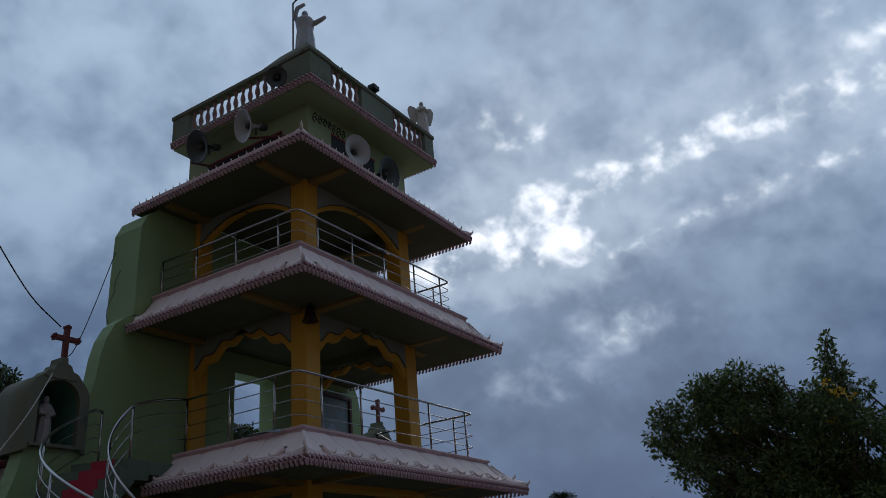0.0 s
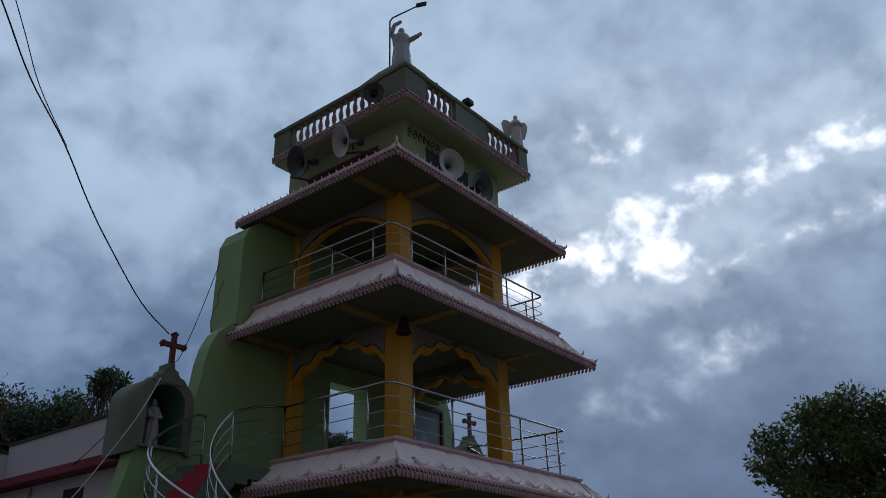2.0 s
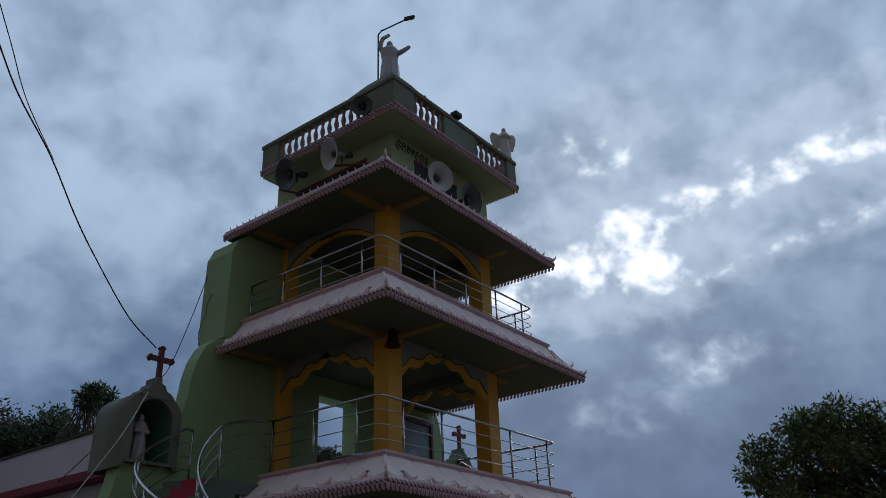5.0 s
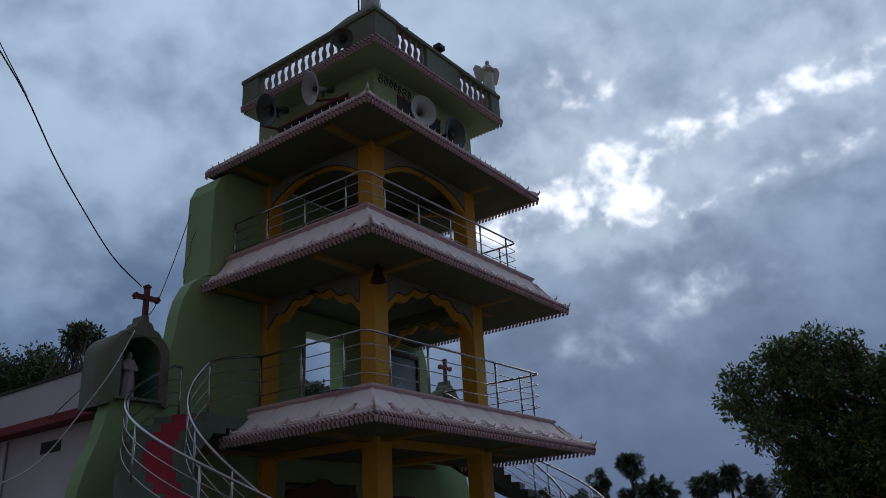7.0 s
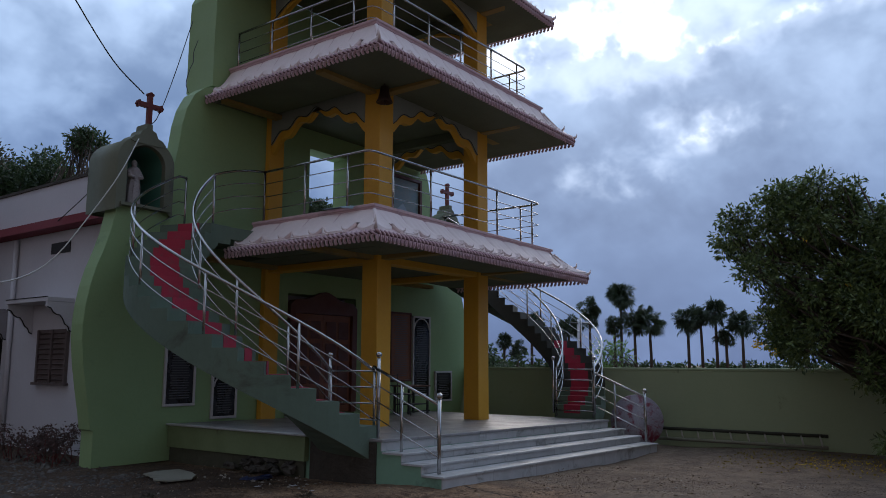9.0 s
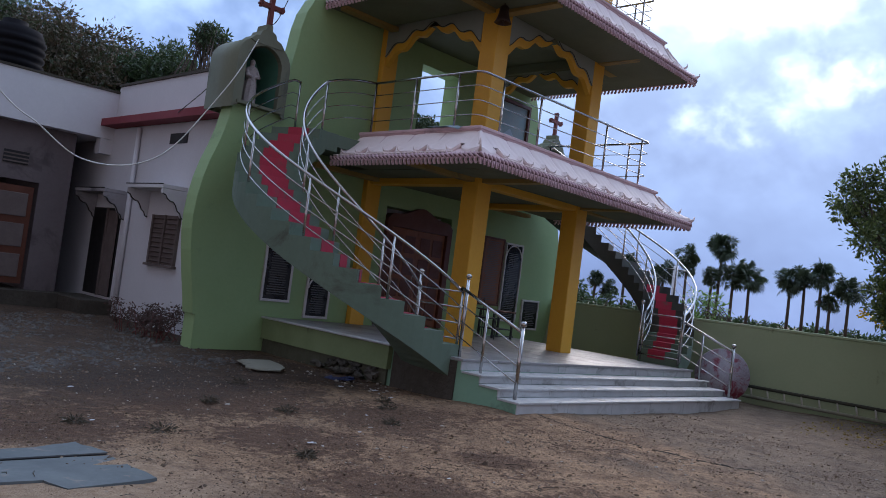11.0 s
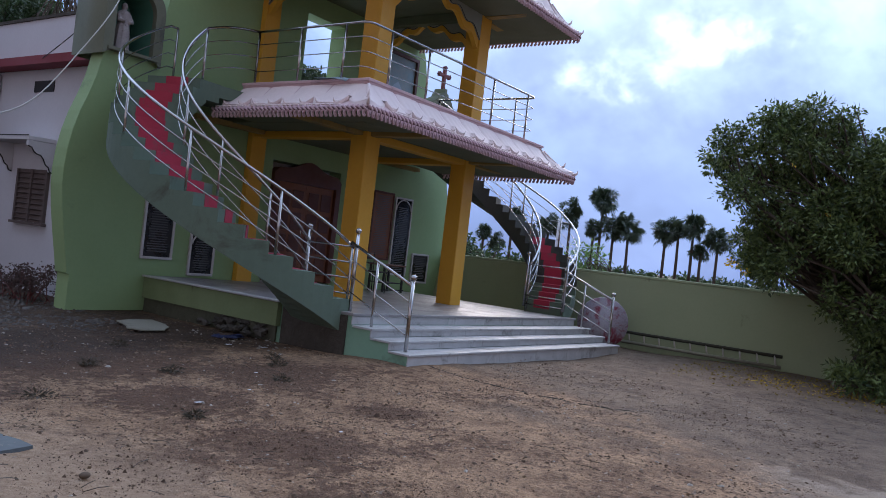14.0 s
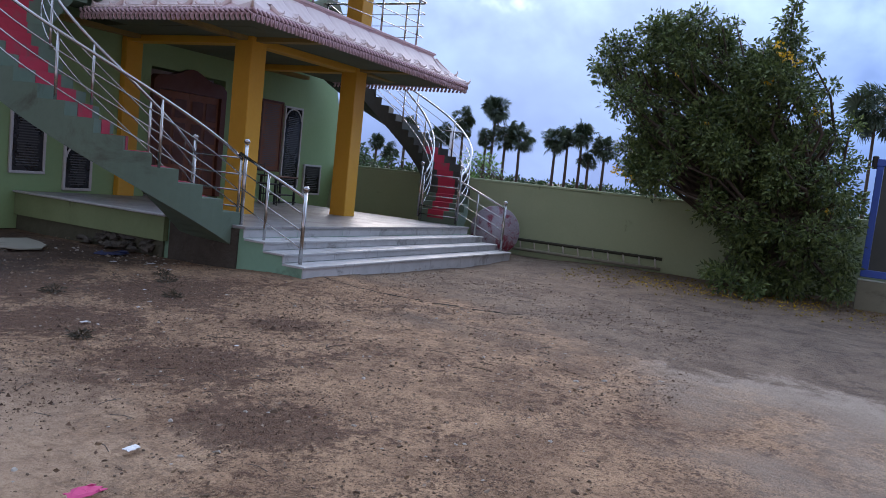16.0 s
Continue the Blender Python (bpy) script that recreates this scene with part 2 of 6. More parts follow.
HORN_DARK = material("dark_enamel", (0.05, 0.06, 0.055), (0.035, 0.04, 0.04), 0.5)
BRONZE = material("dark_bronze", (0.06, 0.035, 0.03), None, 0.5, 0.6)
CABLE_WHITE = material("white_cable", (0.55, 0.55, 0.52), None, 0.6, bump=0)
CABLE_BLACK = material("black_cable", (0.015, 0.015, 0.016), None, 0.6, bump=0)
BARK = material("bark", (0.08, 0.06, 0.045), (0.05, 0.04, 0.03), 0.9, fine=25, bump=0.6)
BLUE_METAL = material("blue_enamel", (0.03, 0.09, 0.42), (0.025, 0.07, 0.34), 0.45)
TANK_BLACK = material("black_polythene", (0.012, 0.012, 0.015), None, 0.85)
TANK_BLACK.node_tree.nodes["Principled BSDF"].inputs["Specular IOR Level"].default_value = 0.08


def leaf_material(name, colour, other, yellow=None, rough=0.5):
    mat = bpy.data.materials.new(name)
    mat.use_nodes = True
    n = Nodes(mat.node_tree)
    geo = n.add("ShaderNodeNewGeometry")
    col = n.mix(geo.outputs["Random Per Island"], rgb(*colour), rgb(*other))
    shader = n.add("ShaderNodeBsdfPrincipled")
    n.put(shader, "Base Color", col)
    n.put(shader, "Roughness", rough)
    thin = n.add("ShaderNodeBsdfTranslucent")
    n.put(thin, "Color", col)
    both = n.add("ShaderNodeMixShader")
    n.put(both, 0, 0.25)
    n.tree.links.new(shader.outputs[0], both.inputs[1])
    n.tree.links.new(thin.outputs[0], both.inputs[2])
    n.tree.links.new(both.outputs[0], n.add("ShaderNodeOutputMaterial").inputs[0])
    return mat


LEAF = leaf_material("leaf", (0.028, 0.055, 0.019), (0.165, 0.225, 0.065))
LEAF_RUSSET = leaf_material("russet_leaf", (0.04, 0.06, 0.025), (0.11, 0.075, 0.05))
# grimy lime wash, darkened further to paint in the overhang's shade
DIRTY_SHADED_WALL = material("grimy_shaded_lime_wash", (0.15, 0.125, 0.13), (0.10, 0.082, 0.088), 0.9, stain=(0.085, 0.07, 0.072), stain_from=0.52)
AGED_WALL = material("aged_lime_wash", (0.34, 0.33, 0.35), (0.24, 0.23, 0.25), 0.9, stain=(0.13, 0.12, 0.13), stain_from=0.5)
LEAF_FAR = leaf_material("far_leaf", (0.03, 0.055, 0.022), (0.06, 0.10, 0.035))
LEAF_PALM = leaf_material("palm_leaf", (0.025, 0.045, 0.025), (0.05, 0.08, 0.04))
LEAF_LIGHT = leaf_material("light_leaf", (0.10, 0.20, 0.05), (0.16, 0.28, 0.08))
PETAL = leaf_material("yellow_petal", (0.55, 0.34, 0.01), (0.70, 0.46, 0.02))
LEAF_DRY = leaf_material("dry_leaf", (0.34, 0.24, 0.03), (0.16, 0.10, 0.03))


SOIL = ((4.15, 4.28, 0.9), (3.65, 2.96, 0.7), (5.9, 4.6, 0.6), (3.0, 4.3, 0.8), (4.4, 5.9, 1.2), (6.2, 6.4, 1.3), (2.6, 6.9, 1.4), (4.5, 8.3, 2.2))      # where dark soil was tipped


def ground_material():
    mat = bpy.data.materials.new("sandy_ground")
    mat.use_nodes = True
    n = Nodes(mat.node_tree)
    where = n.add("ShaderNodeNewGeometry").outputs["Position"]
    split = n.add("ShaderNodeSeparateXYZ")
    n.put(split, 0, where)
    big = n.noise(where, 0.35, 4.0, 0.6, 0.5)
    mid = n.noise(where, 1.6, 9.0, 0.72, 0.5)
    fine = n.noise(where, 14.0, 6.0, 0.7)
    grit = n.noise(where, 90.0, 3.0, 0.7)
    sand = n.mix(n.ramp(mid, 0.38, 0.62), rgb(0.396, 0.262, 0.172), rgb(0.204, 0.122, 0.076))
    sand = n.mix(n.math("MULTIPLY", n.ramp(fine, 0.50, 0.62), 0.55), sand, rgb(0.101, 0.058, 0.031))
    sand = n.mix(n.math("MULTIPLY", n.ramp(grit, 0.5, 0.7), 0.45), sand, rgb(0.363, 0.254, 0.166))
    scuff = n.noise(where, 7.5, 8.0, 0.74, 0.4)
    sand = n.mix(n.math("MULTIPLY", n.ramp(scuff, 0.53, 0.60), 0.55), sand, rgb(0.091, 0.050, 0.028))
    sand = n.mix(n.math("MULTIPLY", n.ramp(scuff, 0.44, 0.36), 0.35), sand, rgb(0.363, 0.238, 0.150))
    # raked dark soil, broken into crumbs
    bed = n.noise(where, 0.62, 12.0, 0.78, 0.5)
    torn = n.noise(where, 9.0, 8.0, 0.8, 0.3)
    heaps = None
    for x, y, wide in SOIL:
        off = n.add("ShaderNodeVectorMath", operation="DISTANCE")
        n.put(off, 0, where)
        n.put(off, 1, (x, y, 0.0))
        one = n.ramp(off.outputs["Value"], 0.0, wide, 0.13, -0.035)
        heaps = one if heaps is None else n.math("MAXIMUM", heaps, one)
    humus = n.ramp(n.math("ADD", n.math("ADD", n.math("MULTIPLY", bed, 0.5), n.math("MULTIPLY", torn, 0.5)), heaps), 0.475, 0.535)
    sand = n.mix(n.math("MULTIPLY", humus, n.ramp(torn, 0.3, 0.6, 0.5, 0.95)), sand, rgb(0.076, 0.034, 0.017))
    lumps = n.add("ShaderNodeTexVoronoi", feature="F1")
    n.put(lumps, "Vector", where)
    n.put(lumps, "Scale", 44.0)
    n.put(lumps, "Randomness", 1.0)
    pick = n.add("ShaderNodeSeparateColor")
    n.put(pick, 0, lumps.outputs["Color"])
    clod = n.math("MULTIPLY", n.ramp(lumps.outputs["Distance"], 0.42, 0.22), n.ramp(n.math("ADD", pick.outputs[0], n.math("MULTIPLY", n.math("SUBTRACT", bed, 0.5), 2.2)), 0.62, 0.66))
    sand = n.mix(n.math("MULTIPLY", clod, 0.75), sand, n.mix(pick.outputs[1], rgb(0.040, 0.022, 0.013), rgb(0.117, 0.066, 0.035)))
    crumbs = n.ramp(n.noise(where, 48.0, 4.0, 0.7, 0.4), 0.53, 0.59)
    sand = n.mix(n.math("MULTIPLY", crumbs, n.ramp(n.noise(where, 1.1, 4.0, 0.6), 0.35, 0.6, 0.3, 0.9)), sand, rgb(0.055, 0.026, 0.013))
    flecks = n.ramp(n.noise(where, 62.0, 2.0, 0.5), 0.67, 0.71)
    sand = n.mix(n.math("MULTIPLY", flecks, 0.7), sand, rgb(0.407, 0.304, 0.200))
    swept = n.add("ShaderNodeVectorMath", operation="DISTANCE")
    n.put(swept, 0, where)
    n.put(swept, 1, (1.7, 4.3, 0.0))
    swept = n.math("ADD", swept.outputs["Value"], n.math("MULTIPLY", n.math("SUBTRACT", mid, 0.5), 2.6))
    sand = n.mix(n.math("MULTIPLY", n.ramp(swept, 2.3, 1.0), 0.75), sand, n.mix(n.ramp(fine, 0.4, 0.7), rgb(0.42, 0.315, 0.24), rgb(0.30, 0.21, 0.15)))
    # cement screed shows through on the side towards the boundary wall
    slab = n.mix(n.ramp(mid, 0.38, 0.64), rgb(0.232, 0.168, 0.125), rgb(0.145, 0.100, 0.072))
    slab = n.mix(n.math("MULTIPLY", n.ramp(n.noise(where, 2.6, 10.0, 0.78, 0.6), 0.52, 0.58), 0.55), slab, rgb(0.069, 0.046, 0.031))
    slab = n.mix(n.math("MULTIPLY", n.ramp(n.noise(where, 48.0, 4.0, 0.7), 0.55, 0.63), 0.5), slab, rgb(0.062, 0.041, 0.028))
    slab = n.mix(n.math("MULTIPLY", n.ramp(fine, 0.45, 0.7), 0.4), slab, rgb(0.087, 0.069, 0.053))
    bare = n.add("ShaderNodeVectorMath", operation="DISTANCE")
    n.put(bare, 0, where)
    n.put(bare, 1, (5.9, 0.1, 0.0))
    bare = n.math("ADD", bare.outputs["Value"], n.math("MULTIPLY", n.math("SUBTRACT", mid, 0.5), 3.2))
    slab = n.mix(n.math("MULTIPLY", n.ramp(bare, 2.3, 1.7), 0.8), slab, n.mix(n.ramp(mid, 0.35, 0.65), rgb(0.40, 0.335, 0.285), rgb(0.31, 0.25, 0.205)))
    edge = n.math("ADD", n.math("SUBTRACT", split.outputs[0], n.math("MULTIPLY", split.outputs[1], 0.55)), n.math("MULTIPLY", n.math("SUBTRACT", big, 0.5), 7.0))
    edge = n.math("ADD", edge, n.math("MULTIPLY", n.math("SUBTRACT", mid, 0.5), 4.0))
    sand = n.mix(1.0, sand, rgb(1.0, 0.92, 0.78), "MULTIPLY")
    slab = n.mix(1.0, slab, rgb(0.97, 0.93, 0.84), "MULTIPLY")
    col = n.mix(n.ramp(edge, 4.6, 7.4), sand, slab)
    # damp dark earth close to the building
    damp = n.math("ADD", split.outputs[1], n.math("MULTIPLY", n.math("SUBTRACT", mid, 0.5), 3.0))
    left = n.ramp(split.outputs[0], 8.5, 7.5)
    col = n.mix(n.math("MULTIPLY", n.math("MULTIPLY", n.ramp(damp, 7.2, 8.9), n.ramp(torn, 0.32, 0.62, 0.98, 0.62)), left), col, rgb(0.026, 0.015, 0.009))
    shader = n.add("ShaderNodeBsdfPrincipled")
    n.put(shader, "Base Color", col)
    n.put(shader, "Roughness", 0.95)
    relief = n.add("ShaderNodeBump")
    n.put(relief, "Strength", 1.0)
    n.put(relief, "Distance", 0.05)
    n.put(relief, "Height", n.math("ADD", fine, n.math("MULTIPLY", grit, 0.25)))
    n.put(shader, "Normal", relief.outputs[0])
    n.tree.links.new(shader.outputs[0], n.add("ShaderNodeOutputMaterial").inputs[0])
    return mat


GROUND = ground_material()


# ---- mesh helpers ----
def shade(bm, smooth):
    for f in bm.faces:
        f.smooth = smooth


def mesh_of(name, bm, mat):
    me = bpy.data.meshes.new(name)
    bmesh.ops.recalc_face_normals(bm, faces=bm.faces)
    bm.to_mesh(me)
    bm.free()
    me.materials.append(mat)
    return me


def part(name, bm, mat, parent, label=""):
    ob = new(name, mesh_of(name, bm, mat))
    ob.parent = parent
    return tagged(ob, label)


def piece(name, me, parent, m):
    """A repeat of a shared mesh at the pose m."""
    ob = new(name, me)
    ob.parent = parent
    ob.matrix_basis = m
    return ob


def thing(name, label, category, group="", kind=""):
    return tagged(new(name), label, category, group, kind)


def setting(name, bm, mat, label, category):
    return tagged(new(name, mesh_of(name, bm, mat)), label, category, "", "structure")


def box(bm, x0, x1, y0, y1, z0, z1, bevel=0.0):
    made = bmesh.ops.create_cube(bm, size=1.0)["verts"]
    for v in made:
        v.co = Vector((x0 + (v.co.x + 0.5) * (x1 - x0), y0 + (v.co.y + 0.5) * (y1 - y0), z0 + (v.co.z + 0.5) * (z1 - z0)))
    if bevel:
        edges = list({e for v in made for e in v.link_edges})
        bmesh.ops.bevel(bm, geom=edges, offset=bevel, segments=1, affect="EDGES", profile=0.5)
    return bm


def boxed(*args, bevel=0.0):
    return box(bmesh.new(), *args, bevel=bevel)


def tube(bm, points, radius, sides=8, ends=None):
    """A round bar along points; ends: radius at the last point."""
    pts = [Vector(p) for p in points]
    rings = []
    side = None
    for i, p in enumerate(pts):
        d = (pts[min(i + 1, len(pts) - 1)] - pts[max(i - 1, 0)]).normalized()
        if side is None:
            side = d.cross(Vector((0, 0, 1)) if abs(d.z) < 0.9 else Vector((1, 0, 0))).normalized()
        side = (side - d * side.dot(d)).normalized()
        up = d.cross(side)
        r = radius if ends is None else radius + (ends - radius) * i / (len(pts) - 1)
        rings.append([bm.verts.new(p + (side * math.cos(a) + up * math.sin(a)) * r) for a in (2 * math.pi * k / sides for k in range(sides))])
    for a, b in zip(rings, rings[1:]):
        for k in range(sides):
            bm.faces.new((a[k], a[(k + 1) % sides], b[(k + 1) % sides], b[k])).smooth = True
    bm.faces.new(list(reversed(rings[0])))
    bm.faces.new(rings[-1])
    return bm


def lathe(bm, profile, centre=(0, 0, 0), sides=16, turn=None):
    """Radius and height pairs turned round an upright axis, or round the axis that turn gives."""
    m = Matrix.Translation(centre) @ (turn if turn else Matrix())
    rings = [[bm.verts.new(m @ Vector((r * math.cos(2 * math.pi * k / sides), r * math.sin(2 * math.pi * k / sides), z))) for k in range(sides)] for r, z in profile]
    for a, b in zip(rings, rings[1:]):
        for k in range(sides):
            bm.faces.new((a[k], a[(k + 1) % sides], b[(k + 1) % sides], b[k])).smooth = True
    bm.faces.new(list(reversed(rings[0])))
    bm.faces.new(rings[-1])
    return bm


def ball(bm, centre, radius, stretch=(1, 1, 1), u=12, v=8):
    made = bmesh.ops.create_uvsphere(bm, u_segments=u, v_segments=v, radius=radius)["verts"]
    for w in made:
        w.co = Vector(centre) + Vector((w.co.x * stretch[0], w.co.y * stretch[1], w.co.z * stretch[2]))
        for f in w.link_faces:
            f.smooth = True
    return bm


def prism(bm, outline, y0, y1):
    """An upright plate: an outline of x and z, from y0 to y1."""
    a = [bm.verts.new((x, y0, z)) for x, z in outline]
    b = [bm.verts.new((x, y1, z)) for x, z in outline]
    n = len(outline)
    bm.faces.new(a)
    bm.faces.new(list(reversed(b)))
    for k in range(n):
        bm.faces.new((a[k], b[k], b[(k + 1) % n], a[(k + 1) % n]))
    return bm


def along(bm, m):
    bmesh.ops.transform(bm, matrix=m, verts=bm.verts)
    return bm


def sweep(bm, path, section, smooth=False):
    """A closed section of (out, up) carried along a flat path of (x, y, nx, ny); out goes along (nx, ny)."""
    rings = [[bm.verts.new((x + nx * o, y + ny * o, z)) for o, z in section] for x, y, nx, ny in path]
    n = len(section)
    for a, b in zip(rings, rings[1:]):
        for k in range(n):
            bm.faces.new((a[k], b[k], b[(k + 1) % n], a[(k + 1) % n])).smooth = smooth
    bm.faces.new(rings[0])
    bm.faces.new(list(reversed(rings[-1])))
    return bm


# ---- ground ----
XC = 11.47            # the church's middle line
FACE = 11.75          # front of the church's face wall
FLOOR = 0.60          # porch floor


def ground_z(x, y):
    """Height of the trodden yard, which falls a little towards the compound wall."""
    fall = 0.07 * min(1.0, max(0.0, (x - 9.0) / 5.0)) * min(1.0, max(0.0, (y - 4.0) / 2.0))
    bank = 0.075 * math.exp(-((x - 8.2) / 1.5) ** 2 - ((y - 6.2) / 1.0) ** 2)
    return bank + 0.035 * noise.noise((x * 0.5, y * 0.5, 3.0)) + 0.018 * noise.noise((x * 1.9, y * 1.9, 7.0)) + 0.008 * noise.noise((x * 5.0, y * 5.0, 1.0)) - 0.012 - fall


def build_ground():
    def steps(a, b, c, d, near, far):
        core = list(np.arange(b, c + 1e-6, near))
        out = [b - (b - a) * (k / far) ** 2.2 for k in range(far, 0, -1)]
        return out + core + [c + (d - c) * (k / far) ** 2.2 for k in range(1, far + 1)]

    xs, ys = steps(-900, -2, 17, 1500, 0.16, 14), steps(-900, -3, 18, 1500, 0.16, 14)
    verts = []
    for y in ys:
        for x in xs:
            inner = -2 <= x <= 17 and -3 <= y <= 18
            verts.append((x, y, ground_z(x, y) if inner else -0.012))
    w = len(xs)
    faces = [(j * w + i, j * w + i + 1, (j + 1) * w + i + 1, (j + 1) * w + i) for j in range(len(ys) - 1) for i in range(w - 1)]
    me = bpy.data.meshes.new("ground")
    me.from_pydata(verts, [], faces)
    me.polygons.foreach_set("use_smooth", [True] * len(me.polygons))
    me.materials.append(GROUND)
    tagged(new("ground", me), "bare sandy yard with worn cement patches", "ground", "", "structure")


build_ground()


def build_boundary():
    bm = boxed(16.5, 16.72, -6.0, 20.0, -0.1, 1.47, bevel=0.012)
    setting("wall_east", bm, WALL_GREEN, "plain olive green plastered compound wall", "wall")
    bm = boxed(16.494, 16.726, -6.0, 20.0, 1.47, 1.53, bevel=0.01)
    setting("trim_coping", bm, WALL_GREEN, "olive green coping on the compound wall", "coping")


build_boundary()

# ---- the church front: face wall ----
church = thing("church_tower", "green and ochre three-storey church entrance tower", "church tower")


def both(pts):
    """An outline and its mirror image across the middle line."""
    return pts, [(2 * XC - x, z) for x, z in reversed(pts)]


WAVE = [(10.5, 0.0), (6.63, 0.0), (6.63, 0.56), (6.585, 0.58), (6.54, 0.85), (6.47, 1.2), (6.40, 1.6), (6.36, 1.95), (6.355, 2.2), (6.38, 2.5), (6.43, 2.8), (6.51, 3.1), (6.62, 3.4), (6.71, 3.7), (6.77, 4.0), (6.79, 4.15),
        (7.70, 4.15), (7.76, 4.7), (7.82, 5.1), (7.88, 5.45), (7.92, 5.78), (8.0, 6.10), (8.15, 6.40), (8.36, 6.58), (8.62, 6.66), (10.5, 6.66)]
for outline in both(WAVE):
    part("face_wall", prism(bmesh.new(), outline, FACE, FACE + 0.34), GREEN, church)
UPPER = [(10.5, 6.663), (8.51, 6.663), (8.51, 7.6), (8.53, 8.46), (8.66, 8.75), (8.92, 8.95), (9.3, 9.0), (10.5, 9.0)]
for outline in both(UPPER):
    part("upper_wall", prism(bmesh.new(), outline, FACE, FACE + 0.8), GREEN, church)
for x0, x1, z0, z1 in ((10.5, 10.98, 2.98, 9.0), (12.09, 12.44, 2.98, 9.0), (10.98, 12.09, 2.98, 3.95), (10.98, 12.09, 6.02, 9.0)):
    part("middle_wall", boxed(x0, x1, FACE, FACE + 0.42, z0, z1), GREEN, church)

# ---- storeys: columns, slabs, skirts ----
COL = 0.18
for cx in (9.98, 12.96):
    for z0, z1 in ((FLOOR - 0.1, 3.45), (3.9, 6.4), (6.95, 9.0)):
        part("column", boxed(cx - COL, cx + COL, 8.77, 8.77 + 2 * COL, z0, z1, bevel=0.012), OCHRE, church)
        part("column", boxed(cx - COL, cx + COL, FACE - 0.14, FACE - 0.003, z0, z1, bevel=0.012), OCHRE, church)


def u_path(half, front, back):
    """Left back, left front corner, right front corner, right back, with outward directions."""
    return [(XC - half, back, -1, 0), (XC - half, front, -1, -1), (XC + half, front, 1, -1), (XC + half, back, 1, 0)]


def skirt(eave_half, eave_y, eave_z, top_half, top_y, top_z, back, lip=0.10, name="roof"):
    """A sloping pink eaves skirt round three sides of a storey, with a trim on top."""
    out, rise = eave_half - top_half, top_z - eave_z
    outer = []
    for k in range(9):
        t = k / 8
        outer.append((out * t, eave_z + lip + (rise - 0.06 - lip) * (1 - t) ** 1.45))
    section = outer + [(out, eave_z + 0.05), (out - 0.05, eave_z + 0.04), (out - 0.05, eave_z + 0.07), (-0.5, eave_z + 0.10), (-0.5, top_z - 0.06)]
    path = [(XC - top_half, back, -1, 0), (XC - top_half, top_y, -1, -(top_y - eave_y) / out), (XC + top_half, top_y, 1, -(top_y - eave_y) / out), (XC + top_half, back, 1, 0)]
    roof = part(name, sweep(bmesh.new(), path, section), PINK, church, "pink plaster eaves skirt with moulded scales")
    part("soffit", sweep(bmesh.new(), path, [(out - 0.054, eave_z + 0.035), (out - 0.054, eave_z + 0.062), (-0.8, eave_z + 0.092), (-0.8, eave_z + 0.065)]), SHADED_SOFFIT, roof, "green soffit with shade put into its dark colour")
    trim = [(0.0, top_z - 0.10), (0.035, top_z - 0.085), (0.04, top_z - 0.055), (0.065, top_z - 0.045), (0.07, top_z - 0.012), (0.05, top_z), (-0.35, top_z), (-0.35, top_z - 0.10)]
    part("ledge", sweep(bmesh.new(), path, trim), LEDGE, roof, "dusky pink ledge")
    return roof, path, out


ROOFS = []
ROOFS.append(skirt(3.29, 7.37, 3.37, 2.69, 7.95, 4.02, 10.75))
ROOFS.append(skirt(3.11, 7.52, 6.29, 2.58, 8.08, 7.09, 11.72))
ROOFS.append(skirt(2.82, 7.81, 8.88, 2.28, 8.30, 9.50, 12.25, 0.16))
# floor slabs between the skirts; the shade of the ceilings is in their colour
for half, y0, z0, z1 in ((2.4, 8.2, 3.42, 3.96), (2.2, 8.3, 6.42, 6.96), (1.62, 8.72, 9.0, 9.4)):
    part("floor_slab", boxed(XC - half, XC + half, y0, FACE - 0.004, z0, z1), SHADED_SOFFIT, church)
part("roof_top", boxed(XC - 2.05, XC + 2.05, 8.5, 12.2, 9.404, 9.46), SHADED_SOFFIT, church)
# beams on the columns; the upper two wear the green with painted shade
for z0, z1, paint in ((3.31, 3.42, OCHRE), (6.24, 6.42, SHADED_SOFFIT), (8.78, 9.0, SHADED_SOFFIT)):
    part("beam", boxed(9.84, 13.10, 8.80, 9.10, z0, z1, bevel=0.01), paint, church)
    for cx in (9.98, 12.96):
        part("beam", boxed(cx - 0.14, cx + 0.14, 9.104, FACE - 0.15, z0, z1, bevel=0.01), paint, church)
# bracket beams out to the eaves
for z, hx, fy in ((3.46, 3.15, 7.5), (6.38, 2.95, 7.66), (8.97, 2.65, 7.95)):
    for cx, s in ((9.98, -1), (12.96, 1)):
        part("bracket", boxed(cx - 0.09, cx + 0.09, fy, 8.79, z - 0.11, z - 0.03), FADED_OCHRE, church)
        for yy in (8.95, 11.4):
            part("bracket", boxed(min(cx + s * 0.15, XC + s * hx), max(cx + s * 0.15, XC + s * hx), yy - 0.09, yy + 0.09, z - 0.11, z - 0.03), FADED_OCHRE, church)

# ---- top storey: shaft and parapet ----
part("shaft", boxed(9.85, 13.09, 8.72, 12.1, 9.464, 10.62), PALE_GREEN, church)
